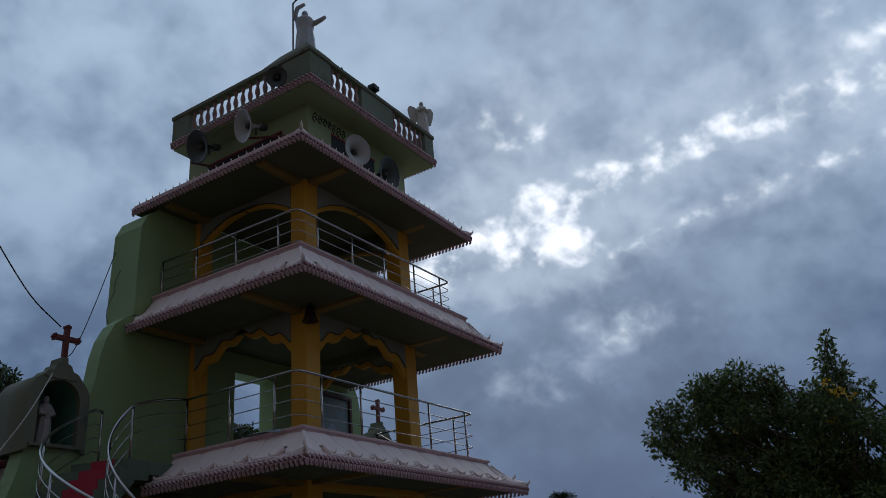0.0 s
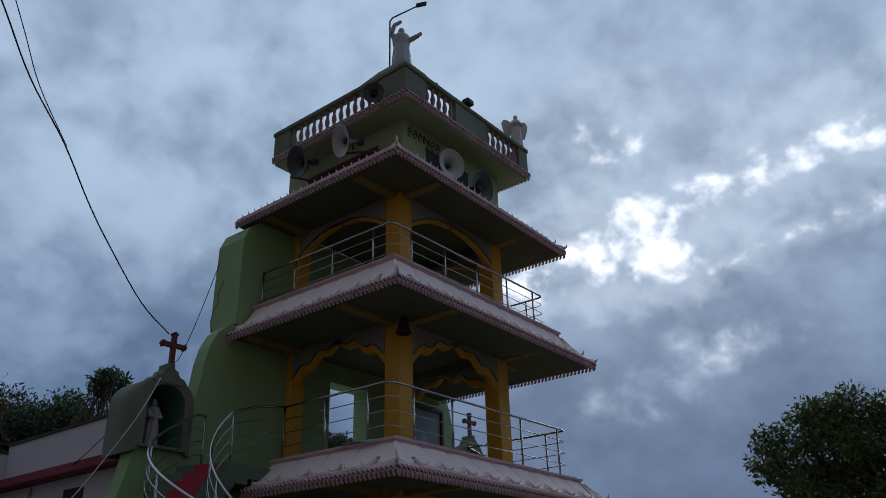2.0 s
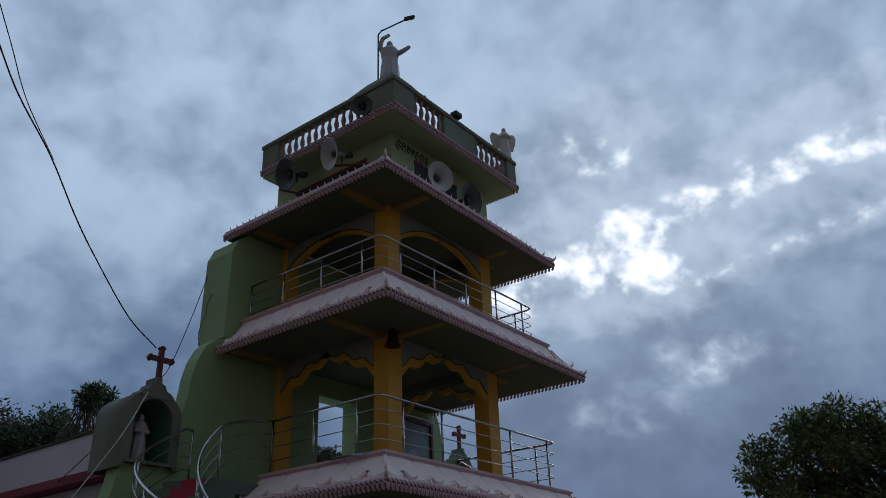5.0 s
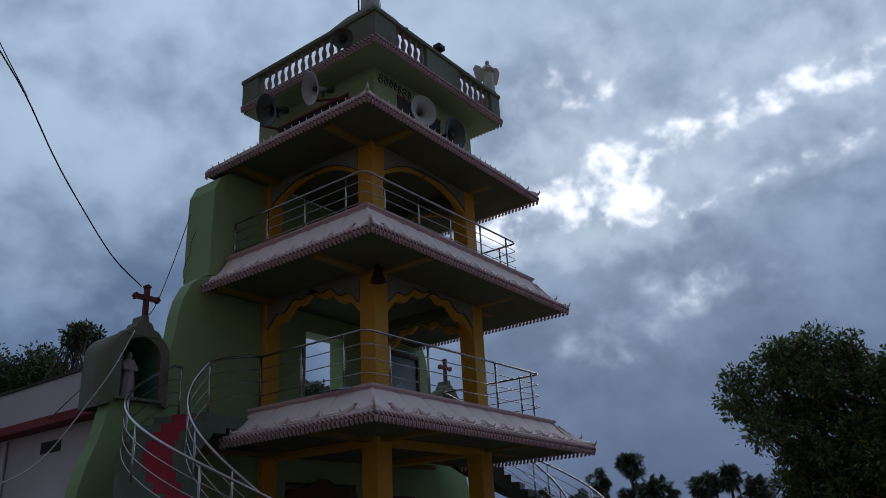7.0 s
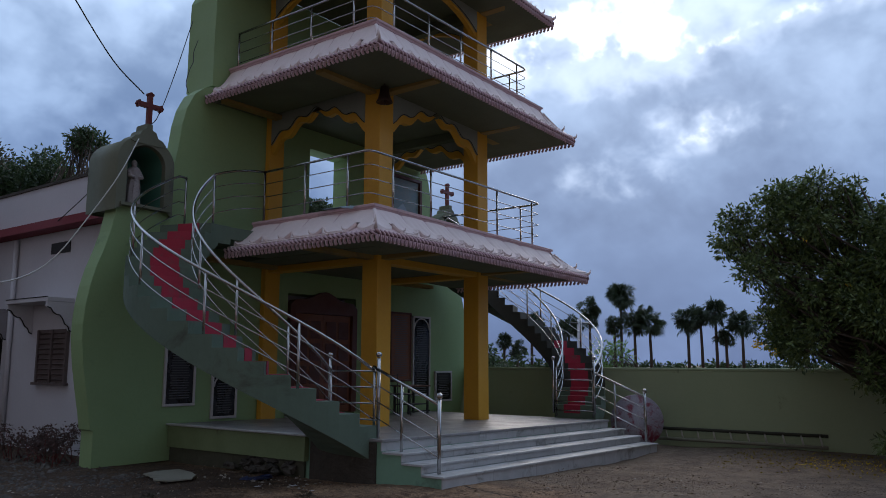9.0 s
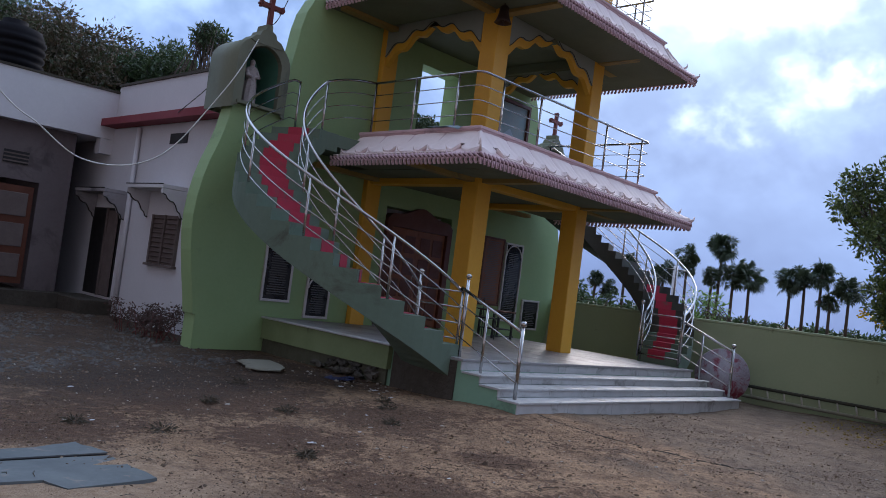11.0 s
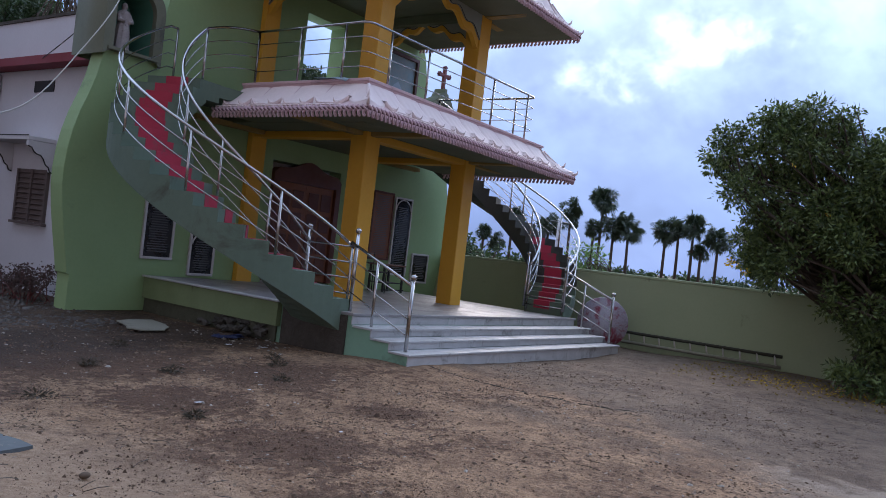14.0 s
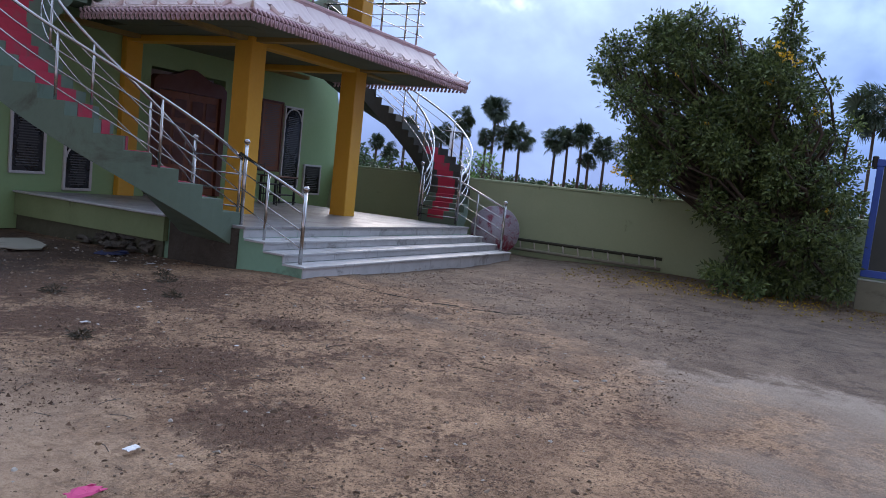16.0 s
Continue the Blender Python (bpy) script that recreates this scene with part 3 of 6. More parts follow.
# long dark window openings under the lettering
for x0, x1, y0, y1 in ((9.838, 9.86, 9.40, 11.5), (10.55, 11.95, 8.708, 8.73)):
    opening = part("window", boxed(x0, x1, y0, y1, 9.60, 10.20), BLACK, church, "dark open window with a maroon frame")
    part("frame", boxed(x0 - 0.012, x1 + 0.012, y0 - 0.012, y1 + 0.012, 10.203, 10.245), MAROON, opening)
    part("frame", boxed(x0 - 0.012, x1 + 0.012, y0 - 0.012, y1 + 0.012, 9.52, 9.597), MAROON, opening)
P0, P1, PY0, PY1 = XC - 2.14, XC + 2.14, 8.19, 12.07
part("parapet_slab", boxed(P0 + 0.03, P1 - 0.03, PY0 + 0.03, PY1 - 0.03, 10.60, 10.72), PALE_GREEN, church)


def parapet():
    t = 0.14
    base = (10.724, 10.84)
    top = (11.33, 11.43)
    for x0, x1, y0, y1 in ((P0, P1, PY0, PY0 + t), (P0, P1, PY1 - t, PY1), (P0, P0 + t, PY0 + t, PY1 - t), (P1 - t, P1, PY0 + t, PY1 - t)):
        part("parapet_base", boxed(x0, x1, y0, y1, *base), DULL_GREEN, church)
        part("parapet_cap", boxed(x0 - 0.03, x1 + 0.03, y0 - 0.03, y1 + 0.03, *top, bevel=0.015), NICHE_GREY, church, "weathered dark cap")
    solid = ((P0, P0 + 0.62), (XC - 0.55, XC + 0.55), (P1 - 0.35, P1))
    for x0, x1 in solid:
        for y0, y1 in ((PY0, PY0 + t), (PY1 - t, PY1)):
            part("parapet_panel", boxed(x0, x1, y0, y1, 10.844, 11.327), DULL_GREEN, church)
    for y0, y1 in ((PY0 + t, PY0 + 0.72), (PY1 - 0.5, PY1 - t)):
        for x0, x1 in ((P0, P0 + t), (P1 - t, P1)):
            part("parapet_panel", boxed(x0, x1, y0, y1, 10.844, 11.327), DULL_GREEN, church)
    bm = lathe(bmesh.new(), [(0.045, 0), (0.045, 0.03), (0.028, 0.06), (0.05, 0.16), (0.052, 0.22), (0.026, 0.33), (0.04, 0.41), (0.045, 0.483)], sides=8)
    me = mesh_of("baluster", bm, PINK_DARK)
    for x0, x1, count in ((P0 + 0.62, XC - 0.55, 5), (XC + 0.55, P1 - 0.35, 6)):
        for k in range(count):
            x = x0 + (x1 - x0) * (k + 0.5) / count
            for y in (PY0 + 0.07, PY1 - 0.07):
                piece("baluster", me, church, Matrix.Translation((x, y, 10.842)))
    for k in range(13):
        y = PY0 + 0.72 + (PY1 - PY0 - 1.22) * (k + 0.5) / 13
        for x in (P0 + 0.07, P1 - 0.07):
            piece("baluster", me, church, Matrix.Translation((x, y, 10.842)))


parapet()

# ---- porch platform and front steps ----
porch = thing("porch_steps", "white marble porch floor with four front steps", "steps")
FALL = 0.9        # degrees by which floor and eaves dip
porch.matrix_basis = Matrix.Translation((8.4, 0, FLOOR)) @ Matrix.Rotation(radians(FALL), 4, "Y") @ Matrix.Translation((-8.4, 0, -FLOOR))
PX0, PX1 = 8.02, 14.92
part("platform", boxed(PX0 + 0.02, PX1 - 0.02, 7.075, FACE - 0.003, -0.1, FLOOR - 0.04), SEA_GREEN, porch)
part("platform", boxed(7.95, PX0 + 0.016, 8.45, FACE - 0.003, 0.22, FLOOR - 0.035), MOSSY, porch)
# rubble in the hollow under the stairs, its shade painted into the colour
part("rough_footing", boxed(8.012, PX0 + 0.03, 7.16, 8.40, -0.1, FLOOR - 0.045), STONE_AND_SHADE, porch, "rough footing with the stairs' shade put into its dark colour")
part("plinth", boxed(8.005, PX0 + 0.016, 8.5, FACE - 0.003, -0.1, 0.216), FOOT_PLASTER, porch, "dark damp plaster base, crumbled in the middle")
part("ledge_slab", boxed(7.9, PX0 + 0.016, 8.4, FACE - 0.003, FLOOR - 0.031, FLOOR, bevel=0.008), MARBLE, porch)
rng_stone = random.Random(4)
for k in range(34):
    y = min(max(rng_stone.gauss(9.25, 0.42), 8.55), FACE - 0.25)
    w, h = rng_stone.uniform(0.06, 0.20), rng_stone.uniform(0.04, 0.09)
    bm = boxed(-0.05, 0.05, -w / 2, w / 2, -h / 2, h / 2, bevel=0.02)
    for v in bm.verts:
        v.co += Vector((rng_stone.uniform(-0.02, 0.02), rng_stone.uniform(-0.03, 0.03), rng_stone.uniform(-0.02, 0.02)))
    low = rng_stone.random()
    place = Matrix.Translation((8.0 - 0.13 * (1 - low) ** 2, y, 0.02 + 0.17 * low)) @ Matrix.Rotation(rng_stone.uniform(-0.5, 0.5), 4, "X")
    part("foundation_stone", along(bm, place), RUBBLE_STONE, porch)
TREADS, FIRST, GOING = (0.205, 0.325, 0.443), 6.055, 0.333
for k, top in enumerate(TREADS):
    part("step_core", boxed(PX0 + 0.02, PX1 - 0.02, FIRST + GOING * k + 0.02, 7.075, -0.15 if k == 0 else TREADS[k - 1] - 0.03, top - 0.03), SEA_GREEN, porch)


# ---- curved staircases ----
STAIR_Y, R_OUT, R_IN, RISERS, STAIR_TOP = 9.40, 2.12, 1.18, 19, 3.85
END = 0.93 * math.pi
STEP_H = (STAIR_TOP - FLOOR) / RISERS


def stair_point(s, r, a, z):
    cx = 8.16 if s < 0 else 2 * XC - 8.16
    if s < 0:
        r += (0.10 if r > 1.5 else 0.07) * math.sin(a)        # this flight bulges outwards
    return Vector((cx + s * r * math.sin(a), STAIR_Y - r * math.cos(a), z))


def wedge(bm, s, r0, r1, a0, a1, z0, z1, low0, low1, cuts=2):
    """A step: flat top at z1, underside from low0 at a0 to low1 at a1."""
    top, low = [], []
    for k in range(cuts + 1):
        a = a0 + (a1 - a0) * k / cuts
        zl = low0 + (low1 - low0) * k / cuts
        top.append([bm.verts.new(stair_point(s, r, a, z1)) for r in (r0, r1)])
        low.append([bm.verts.new(stair_point(s, r, a, zl)) for r in (r0, r1)])
    for k in range(cuts):
        bm.faces.new((top[k][0], top[k][1], top[k + 1][1], top[k + 1][0]))
        bm.faces.new((low[k][0], low[k + 1][0], low[k + 1][1], low[k][1]))
        for i in (0, 1):
            bm.faces.new((top[k][i], top[k + 1][i], low[k + 1][i], low[k][i]))
    for k in (0, cuts):
        bm.faces.new((top[k][0], low[k][0], low[k][1], top[k][1]))
    return bm


def staircase(s):
    stair = thing("curved_staircase", "curved concrete staircase with a red painted strip", "staircase", "curved staircases")
    for i in range(RISERS):
        a0, a1 = END * i / RISERS, END * (i + 1) / RISERS
        z1 = FLOOR + STEP_H * (i + 1)
        low0, low1 = max(0.0, FLOOR + STEP_H * i - 0.34), max(0.0, FLOOR + STEP_H * (i + 1) - 0.34)
        # the right flight is darker than the left from its fourth step up
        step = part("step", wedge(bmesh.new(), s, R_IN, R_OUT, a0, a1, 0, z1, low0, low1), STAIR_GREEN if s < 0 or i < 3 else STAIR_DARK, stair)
        if s > 0 and i > 8:
            continue
        part("painted_strip", wedge(bmesh.new(), s, R_IN + 0.22, R_IN + 0.60, a0 - 0.004, a1, 0, z1 + 0.005, z1 - STEP_H + 0.004, z1 - 0.01), RED_PAINT, step, "worn red paint")
    bm = wedge(bmesh.new(), s, R_IN, R_OUT, END, math.pi, 0, STAIR_TOP, STAIR_TOP - 0.3, STAIR_TOP - 0.3, 3)
    x0, x1 = (8.14, 9.2) if s < 0 else (2 * XC - 9.2, 2 * XC - 8.14)
    box(bm, x0, x1, 10.62, FACE - 0.004, STAIR_TOP - 0.2, STAIR_TOP)
    part("landing", bm, STAIR_GREEN, stair)
    return stair


def rail_set(owner, pts, posts, heights, top_r=0.022, rod_r=0.0085):
    """Steel bars above a base line pts, with posts at the given indices."""
    for k, h in enumerate(heights):
        line = [p + Vector((0, 0, h)) for p in pts]
        part("top_rail" if k == 0 else "rod", tube(bmesh.new(), line, top_r if k == 0 else rod_r, 8 if k == 0 else 6), STEEL, owner)
    for i in posts:
        part("post", tube(bmesh.new(), [pts[i] - Vector((0, 0, 0.07)), pts[i] + Vector((0, 0, heights[0]))], 0.019, 8), STEEL, owner)


def stair_rail(s):
    owner = thing("stair_railing", "stainless steel railing along the curved stairs", "railing", "stair railings")
    count = 44
    for r in (R_OUT - 0.05, R_IN + 0.05):
        pts = []
        for k in range(count + 1):
            a = math.pi * k / count if r > 1.5 else math.pi * k / count
            z = FLOOR + (STAIR_TOP - FLOOR) * min(1.0, a / END)
            pts.append(stair_point(s, r, a, min(z, STAIR_TOP)))
        if r < 1.5:
            joint = Vector(((XC + s * 2.63), 10.58, 4.02))
            pts = pts[:-4]
            pts += [pts[-1].lerp(joint, t) + Vector((0, 0.06 * math.sin(t * math.pi), 0.05 * math.sin(t * math.pi))) for t in (0.2, 0.4, 0.6, 0.8)] + [joint]
        else:
            pts = pts[:-2]
        posts = list(range(0, len(pts) - 3, 8)) + [len(pts) - 1]
        rail_set(owner, pts, posts, (0.90, 0.68, 0.46, 0.24))
    # newel posts with knobs and the barred gate at the foot
    for r in (R_OUT, R_IN):
        p = stair_point(s, r, 0, FLOOR) + Vector((-s * 0.03, 0, 0))
        bm = tube(bmesh.new(), [p, p + Vector((0, 0, 1.08))], 0.026, 10)
        ball(bm, p + Vector((0, 0, 1.125)), 0.042)
        part("newel_post", bm, STEEL, owner)
    a, b = stair_point(s, R_OUT, 0, FLOOR) + Vector((-s * 0.03, 0, 0)), stair_point(s, R_IN, 0, FLOOR) + Vector((-s * 0.03, 0, 0))
    for h in (0.9, 0.68, 0.46, 0.24, 0.06):
        part("gate_bar", tube(bmesh.new(), [a + Vector((0, 0, h)), b + Vector((0, 0, h))], 0.013, 6), STEEL, owner)
    return owner


for side in (-1, 1):
    staircase(side)
    stair_rail(side)


def step_rail(s):
    owner = thing("step_railing", "sloping stainless steel railing beside the front steps", "railing", "step railings")
    x = XC + s * 3.30
    dip = 0.0 if s < 0 else -0.10
    low, high = Vector((x, 6.22, 0.215 + dip)), Vector((x, 7.36, FLOOR + 0.10 + dip))
    for k, h in enumerate((0.86, 0.64, 0.42, 0.2)):
        part("top_rail" if k == 0 else "rod", tube(bmesh.new(), [low + Vector((0, 0, h)), high + Vector((0, 0, h))], 0.022 if k == 0 else 0.009, 8), STEEL, owner)
    bm = tube(bmesh.new(), [low, low + Vector((0, 0, 0.93))], 0.026, 10)
    ball(bm, low + Vector((0, 0, 0.975)), 0.045)
    part("newel_post", bm, STEEL, owner)
    mid = low.lerp(high, 0.55)
    part("post", tube(bmesh.new(), [(mid.x, mid.y, TREADS[1] + dip), mid + Vector((0, 0, 0.86))], 0.02, 8), STEEL, owner)


for side in (-1, 1):
    step_rail(side)


def balcony_rail(half, front, base, height, side_posts, front_posts, label):
    owner = thing("balcony_railing", label, "railing", "balcony railings")
    c = 0.12
    corner = lambda s: [Vector((XC + s * half, front + c, base)), Vector((XC + s * (half - 0.03), front + 0.03, base)), Vector((XC + s * (half - c), front, base))]
    left, right = corner(-1), list(reversed(corner(1)))
    pts = [Vector((XC - half, y, base)) for y in side_posts] + left + [Vector((x, front, base)) for x in front_posts] + right + [Vector((XC + half, y, base)) for y in reversed(side_posts)]
    n, k = len(pts), len(side_posts)
    posts = list(range(k)) + list(range(k + 3, k + 3 + len(front_posts))) + list(range(n - k, n))
    rail_set(owner, pts, posts, tuple(height * f for f in (1.0, 0.76, 0.51, 0.26)), 0.021, 0.0085)


balcony_rail(2.63, 8.11, 4.0, 0.92, (10.58, 9.56, 8.58), (9.40, 10.40, 12.47, 13.78), "stainless steel railing round the first-floor balcony")
balcony_rail(2.44, 8.26, 7.03, 0.80, (11.7, 10.75, 9.72, 8.70), (9.55, 10.50, 11.48, 12.52, 13.49), "stainless steel railing round the second-floor balcony")


# ---- the side building behind ----
def nave():
    house = thing("church_nave", "white lime-washed church hall with a maroon band", "building")
    x = 7.45
    part("side_wall", boxed(x, x + 0.3, FACE + 0.36, 24.0, -0.1, 4.1), WHITE_WALL, house)
    part("parapet", boxed(x, x + 0.2, FACE + 0.82, 17.85, 4.27, 5.06), WHITE_WALL, house)
    part("parapet_top", boxed(x - 0.03, x + 0.24, FACE + 0.82, 17.85, 5.064, 5.12), STONE_AND_SHADE, house, "weathered dark coping")
    part("band", boxed(x - 0.32, x + 0.2, FACE + 0.82, 17.85, 4.11, 4.266), MAROON, house, "maroon painted sunshade edge")
    part("far_wall", boxed(2 * XC - x - 0.3, 2 * XC - x, FACE + 0.36, 24.0, -0.1, 4.3), WHITE_WALL, house)
    part("roof_slab", boxed(x + 0.304, 2 * XC - x - 0.304, FACE + 0.45, 24.0, 4.0, 4.2), WHITE_WALL, house)
    part("vent", boxed(x - 0.02, x + 0.02, 14.4, 15.1, 3.67, 3.88), BLACK, house, "dark ventilation slot")
    # window with louvred shutters
    win = part("window", boxed(x - 0.03, x + 0.02, 14.2, 15.3, 1.24, 2.22), LOUVRE, house, "weathered grey-brown louvred window")
    for y in (14.2, 14.73, 15.24):
        part("stile", boxed(x - 0.065, x - 0.031, y, y + 0.06, 1.24, 2.22), LOUVRE, win)
    for y in (14.27, 14.80):
        for k in range(10):
            part("slat", along(boxed(-0.022, 0.022, 0.0, 0.43, -0.005, 0.005), Matrix.Translation((x - 0.048, y, 1.29 + 0.095 * k)) @ Matrix.Rotation(radians(35), 4, "Y")), LOUVRE, win)
    part("sill", boxed(x - 0.10, x + 0.02, 14.15, 15.35, 1.19, 1.237), LOUVRE, win)

    def sunshade(y0, y1, z, mat):
        """A slab on two end boards with a waved lower edge; the edge carries a dark line of dirt."""
        hood = part("sunshade", boxed(x - 0.50, x - 0.004, y0, y1, z, z + 0.08, bevel=0.008), mat, house, "white cement sunshade")
        wave = [(0, z - 0.004), (-0.49, z - 0.004), (-0.49, z - 0.10), (-0.42, z - 0.125), (-0.38, z - 0.19), (-0.31, z - 0.235), (-0.25, z - 0.24), (-0.20, z - 0.30), (-0.15, z - 0.40), (-0.09, z - 0.44), (-0.06, z - 0.52), (0, z - 0.54)]
        for y in (y0 + 0.005, y1 - 0.075):
            board = part("bracket", prism(bmesh.new(), [(x + a - 0.004, c) for a, c in wave], y, y + 0.07), mat, hood)
            part("dirt_line", tube(bmesh.new(), [(x + a - 0.006, y - 0.006, c) for a, c in wave[2:]], 0.012, 4), BLACK, board, "black grime along the edge")
        part("dirt_line", tube(bmesh.new(), [(x - 0.502, y0, z + 0.082), (x - 0.502, y1, z + 0.082)], 0.010, 4), BLACK, hood, "black grime along the edge")

    sunshade(14.12, 15.72, 2.70, WHITE_WALL)
    sunshade(16.72, 18.3, 2.60, AGED_WALL)
    # a flat black panel paints the darkness of the passage behind the leaf
    door = part("door", boxed(x - 0.03, x + 0.02, 16.86, 18.26, 0.36, 2.30), BLACK, house, "black panel painted as the unlit doorway, one weathered leaf open")
    part("door_leaf", boxed(x - 0.06, x - 0.031, 16.94, 17.36, 0.38, 2.24), LOUVRE, door)
    for y in (16.86, 17.36):
        part("stile", boxed(x - 0.085, x - 0.061, y, y + 0.08, 0.36, 2.30), LOUVRE, door)
    part("doorstep", boxed(x - 0.75, x - 0.004, 16.55, 18.3, -0.1, 0.30, bevel=0.02), STONE_AND_SHADE, house, "worn damp cement doorstep")
    part("drain_pipe", tube(bmesh.new(), [(x - 0.06, 16.45, 0.0), (x - 0.06, 16.45, 4.05)], 0.05, 10), WHITE_WALL, house, "white rainwater pipe")
    # wing at the back; shade under its slab is put into the wall colour
    wy = 17.85
    part("wing_parapet", boxed(0.5, x + 0.1, wy, wy + 0.2, 3.84, 4.9), WHITE_WALL, house)
    part("wing_parapet_top", boxed(0.5, x + 0.1, wy - 0.03, wy + 0.24, 4.904, 4.95), STONE_AND_SHADE, house, "weathered dark coping")
    part("wing_drop", boxed(x - 0.28, x + 0.02, wy, wy + 0.25, 3.5, 3.836), WHITE_WALL, house)
    part("wing_slab", boxed(0.5, x, wy + 0.204, 24.0, 3.84, 4.0), WHITE_WALL, house)
    part("wing_wall", boxed(0.5, x - 0.004, 20.4, 20.6, -0.1, 3.836), DIRTY_SHADED_WALL, house)
    part("wing_pillar", boxed(6.15, 6.79, wy + 0.35, wy + 0.9, 0.3, 3.836), DIRTY_SHADED_WALL, house)
    part("wing_wall_front", boxed(0.5, 5.1, wy + 0.3, wy + 0.5, 0.3, 3.836), DIRTY_SHADED_WALL, house)
    part("wing_lintel", boxed(5.1, 6.148, wy + 0.3, wy + 0.5, 2.62, 3.836), DIRTY_SHADED_WALL, house)
    vent = part("vent", boxed(5.35, 5.85, wy + 0.28, wy + 0.298, 2.95, 3.22), BLACK, house, "dark louvred vent")
    for k in range(3):
        part("slat", boxed(5.35, 5.85, wy + 0.265, wy + 0.279, 2.98 + 0.08 * k, 3.01 + 0.08 * k), LOUVRE, vent)
    part("wing_plinth", boxed(0.5, x - 0.76, wy - 0.15, 20.39, -0.1, 0.3), STONE_AND_SHADE, house)
    w = part("window", boxed(5.15, 6.05, wy + 0.3, wy + 0.4, 0.42, 2.5), DARK_WOOD, house, "brown wooden panelled shutter")
    for z in (0.55, 1.2, 1.85):
        part("panel", boxed(5.25, 5.95, wy + 0.27, wy + 0.296, z, z + 0.5, bevel=0.01), LOUVRE, w)
    part("wing_back", boxed(6.80, x - 0.01, 20.2, 20.3, 0.3, 3.836), DIRTY_SHADED_WALL, house)
    part("wing_side", boxed(6.15, 6.79, wy + 0.904, 20.39, 0.3, 3.836), DIRTY_SHADED_WALL, house)
    tank = thing("water_tank", "ribbed black polythene water tank on the roof", "water tank")
    prof = [(0.0, 0), (0.62, 0.0)]
    for k in range(6):
        z = 0.05 + k * 0.17
        prof += [(0.66, z), (0.66, z + 0.08), (0.62, z + 0.10), (0.62, z + 0.15)]
    prof += [(0.55, 1.2), (0.25, 1.3), (0.25, 1.38), (0.0, 1.39)]
    part("tank_body", lathe(bmesh.new(), prof, (5.38, 18.75, 4.66), 24), TANK_BLACK, tank)
    part("stand", boxed(4.7, 6.05, 18.1, 19.4, 3.998, 4.655), DIRTY_SHADED_WALL, tank)


nave()


# ---- arches between the columns ----
def arch_panel(name, span, spring, curve, top, thick, place, band):
    """A spandrel over an opening of the given span; curve gives the height of its lower edge at 0..1."""
    n = 40
    low = [(span * k / n, curve(k / n)) for k in range(n + 1)]
    panel = part(name, along(prism(bmesh.new(), low + [(span, top), (0, top)], 0, thick), place), GREY_WALL, church, "grey scalloped arch panel")
    inner = [(x, z - band * (0.32 + 0.50 * abs(2 * x / span - 1))) for x, z in low]
    part("arch_band", along(prism(bmesh.new(), low + list(reversed(inner)), 0.03, thick - 0.03), place), OCHRE, panel, "ochre inner arch")
    part("outline", along(tube(bmesh.new(), [(x, -0.004, z) for x, z in low], 0.008, 5), place), BLACK, panel, "black outline along the arch")


def cusped(u):
    v = abs(2 * u - 1)
    return 5.90 + 0.38 * (1 - v ** 1.7) + 0.05 * math.cos(v * math.pi * 5) - 0.05 * v


def rounded(u):
    v = abs(2 * u - 1)
    return 8.42 + 0.40 * (1 - v ** 2.2)


for z_curve, top, band, tag in ((cusped, 6.41, 0.22, "arch"), (rounded, 8.99, 0.12, "arch")):
    arch_panel(tag, 2.62, 0, z_curve, top, 0.16, Matrix.Translation((10.16, 8.775, 0)), band)
    for x, flip in ((9.81, 1), (12.97, -1)):
        m = Matrix.Translation((x, 11.6, 0)) @ Matrix.Rotation(radians(-90), 4, "Z")
        arch_panel(tag, 2.46, 0, z_curve, top, 0.16, m, band)


# ---- openings and boards on the face wall ----
def main_door():
    door = tagged(thing("church_door", "closed dark carved wooden double door with arched head", "door"), kind="structure")
    x0, x1, y = 10.52, 12.42, FACE - 0.02
    head = [(x0, 2.75)] + [(x0 + (x1 - x0) * k / 16, 2.75 + 0.26 * math.sin(math.pi * k / 16) ** 0.8 + 0.05 * math.cos(k * math.pi / 4)) for k in range(1, 16)] + [(x1, 2.75)]
    part("door_frame", prism(bmesh.new(), [(x0, FLOOR)] + head + [(x1, FLOOR), (x1 - 0.14, FLOOR), (x1 - 0.14, 2.6), (x0 + 0.14, 2.6), (x0 + 0.14, FLOOR)], y - 0.05, y + 0.12), DARK_WOOD, door)
    for a, b in ((x0 + 0.145, XC - 0.003), (XC + 0.003, x1 - 0.145)):
        leaf = part("door_leaf", boxed(a, b, y + 0.02, y + 0.08, FLOOR + 0.01, 2.595), BROWN_WOOD, door)
        for z in (0.75, 1.2, 1.65, 2.1):
            for k in range(2):
                w = (b - a - 0.21) / 2
                px = a + 0.07 + k * (w + 0.07)
                part("panel", boxed(px, px + w, y - 0.004, y + 0.018, z, z + 0.36, bevel=0.012), DARK_WOOD, leaf)
    part("handle", tube(bmesh.new(), [(XC - 0.08, y - 0.03, 1.5), (XC - 0.08, y - 0.03, 1.75)], 0.012, 6), STEEL, door)


main_door()


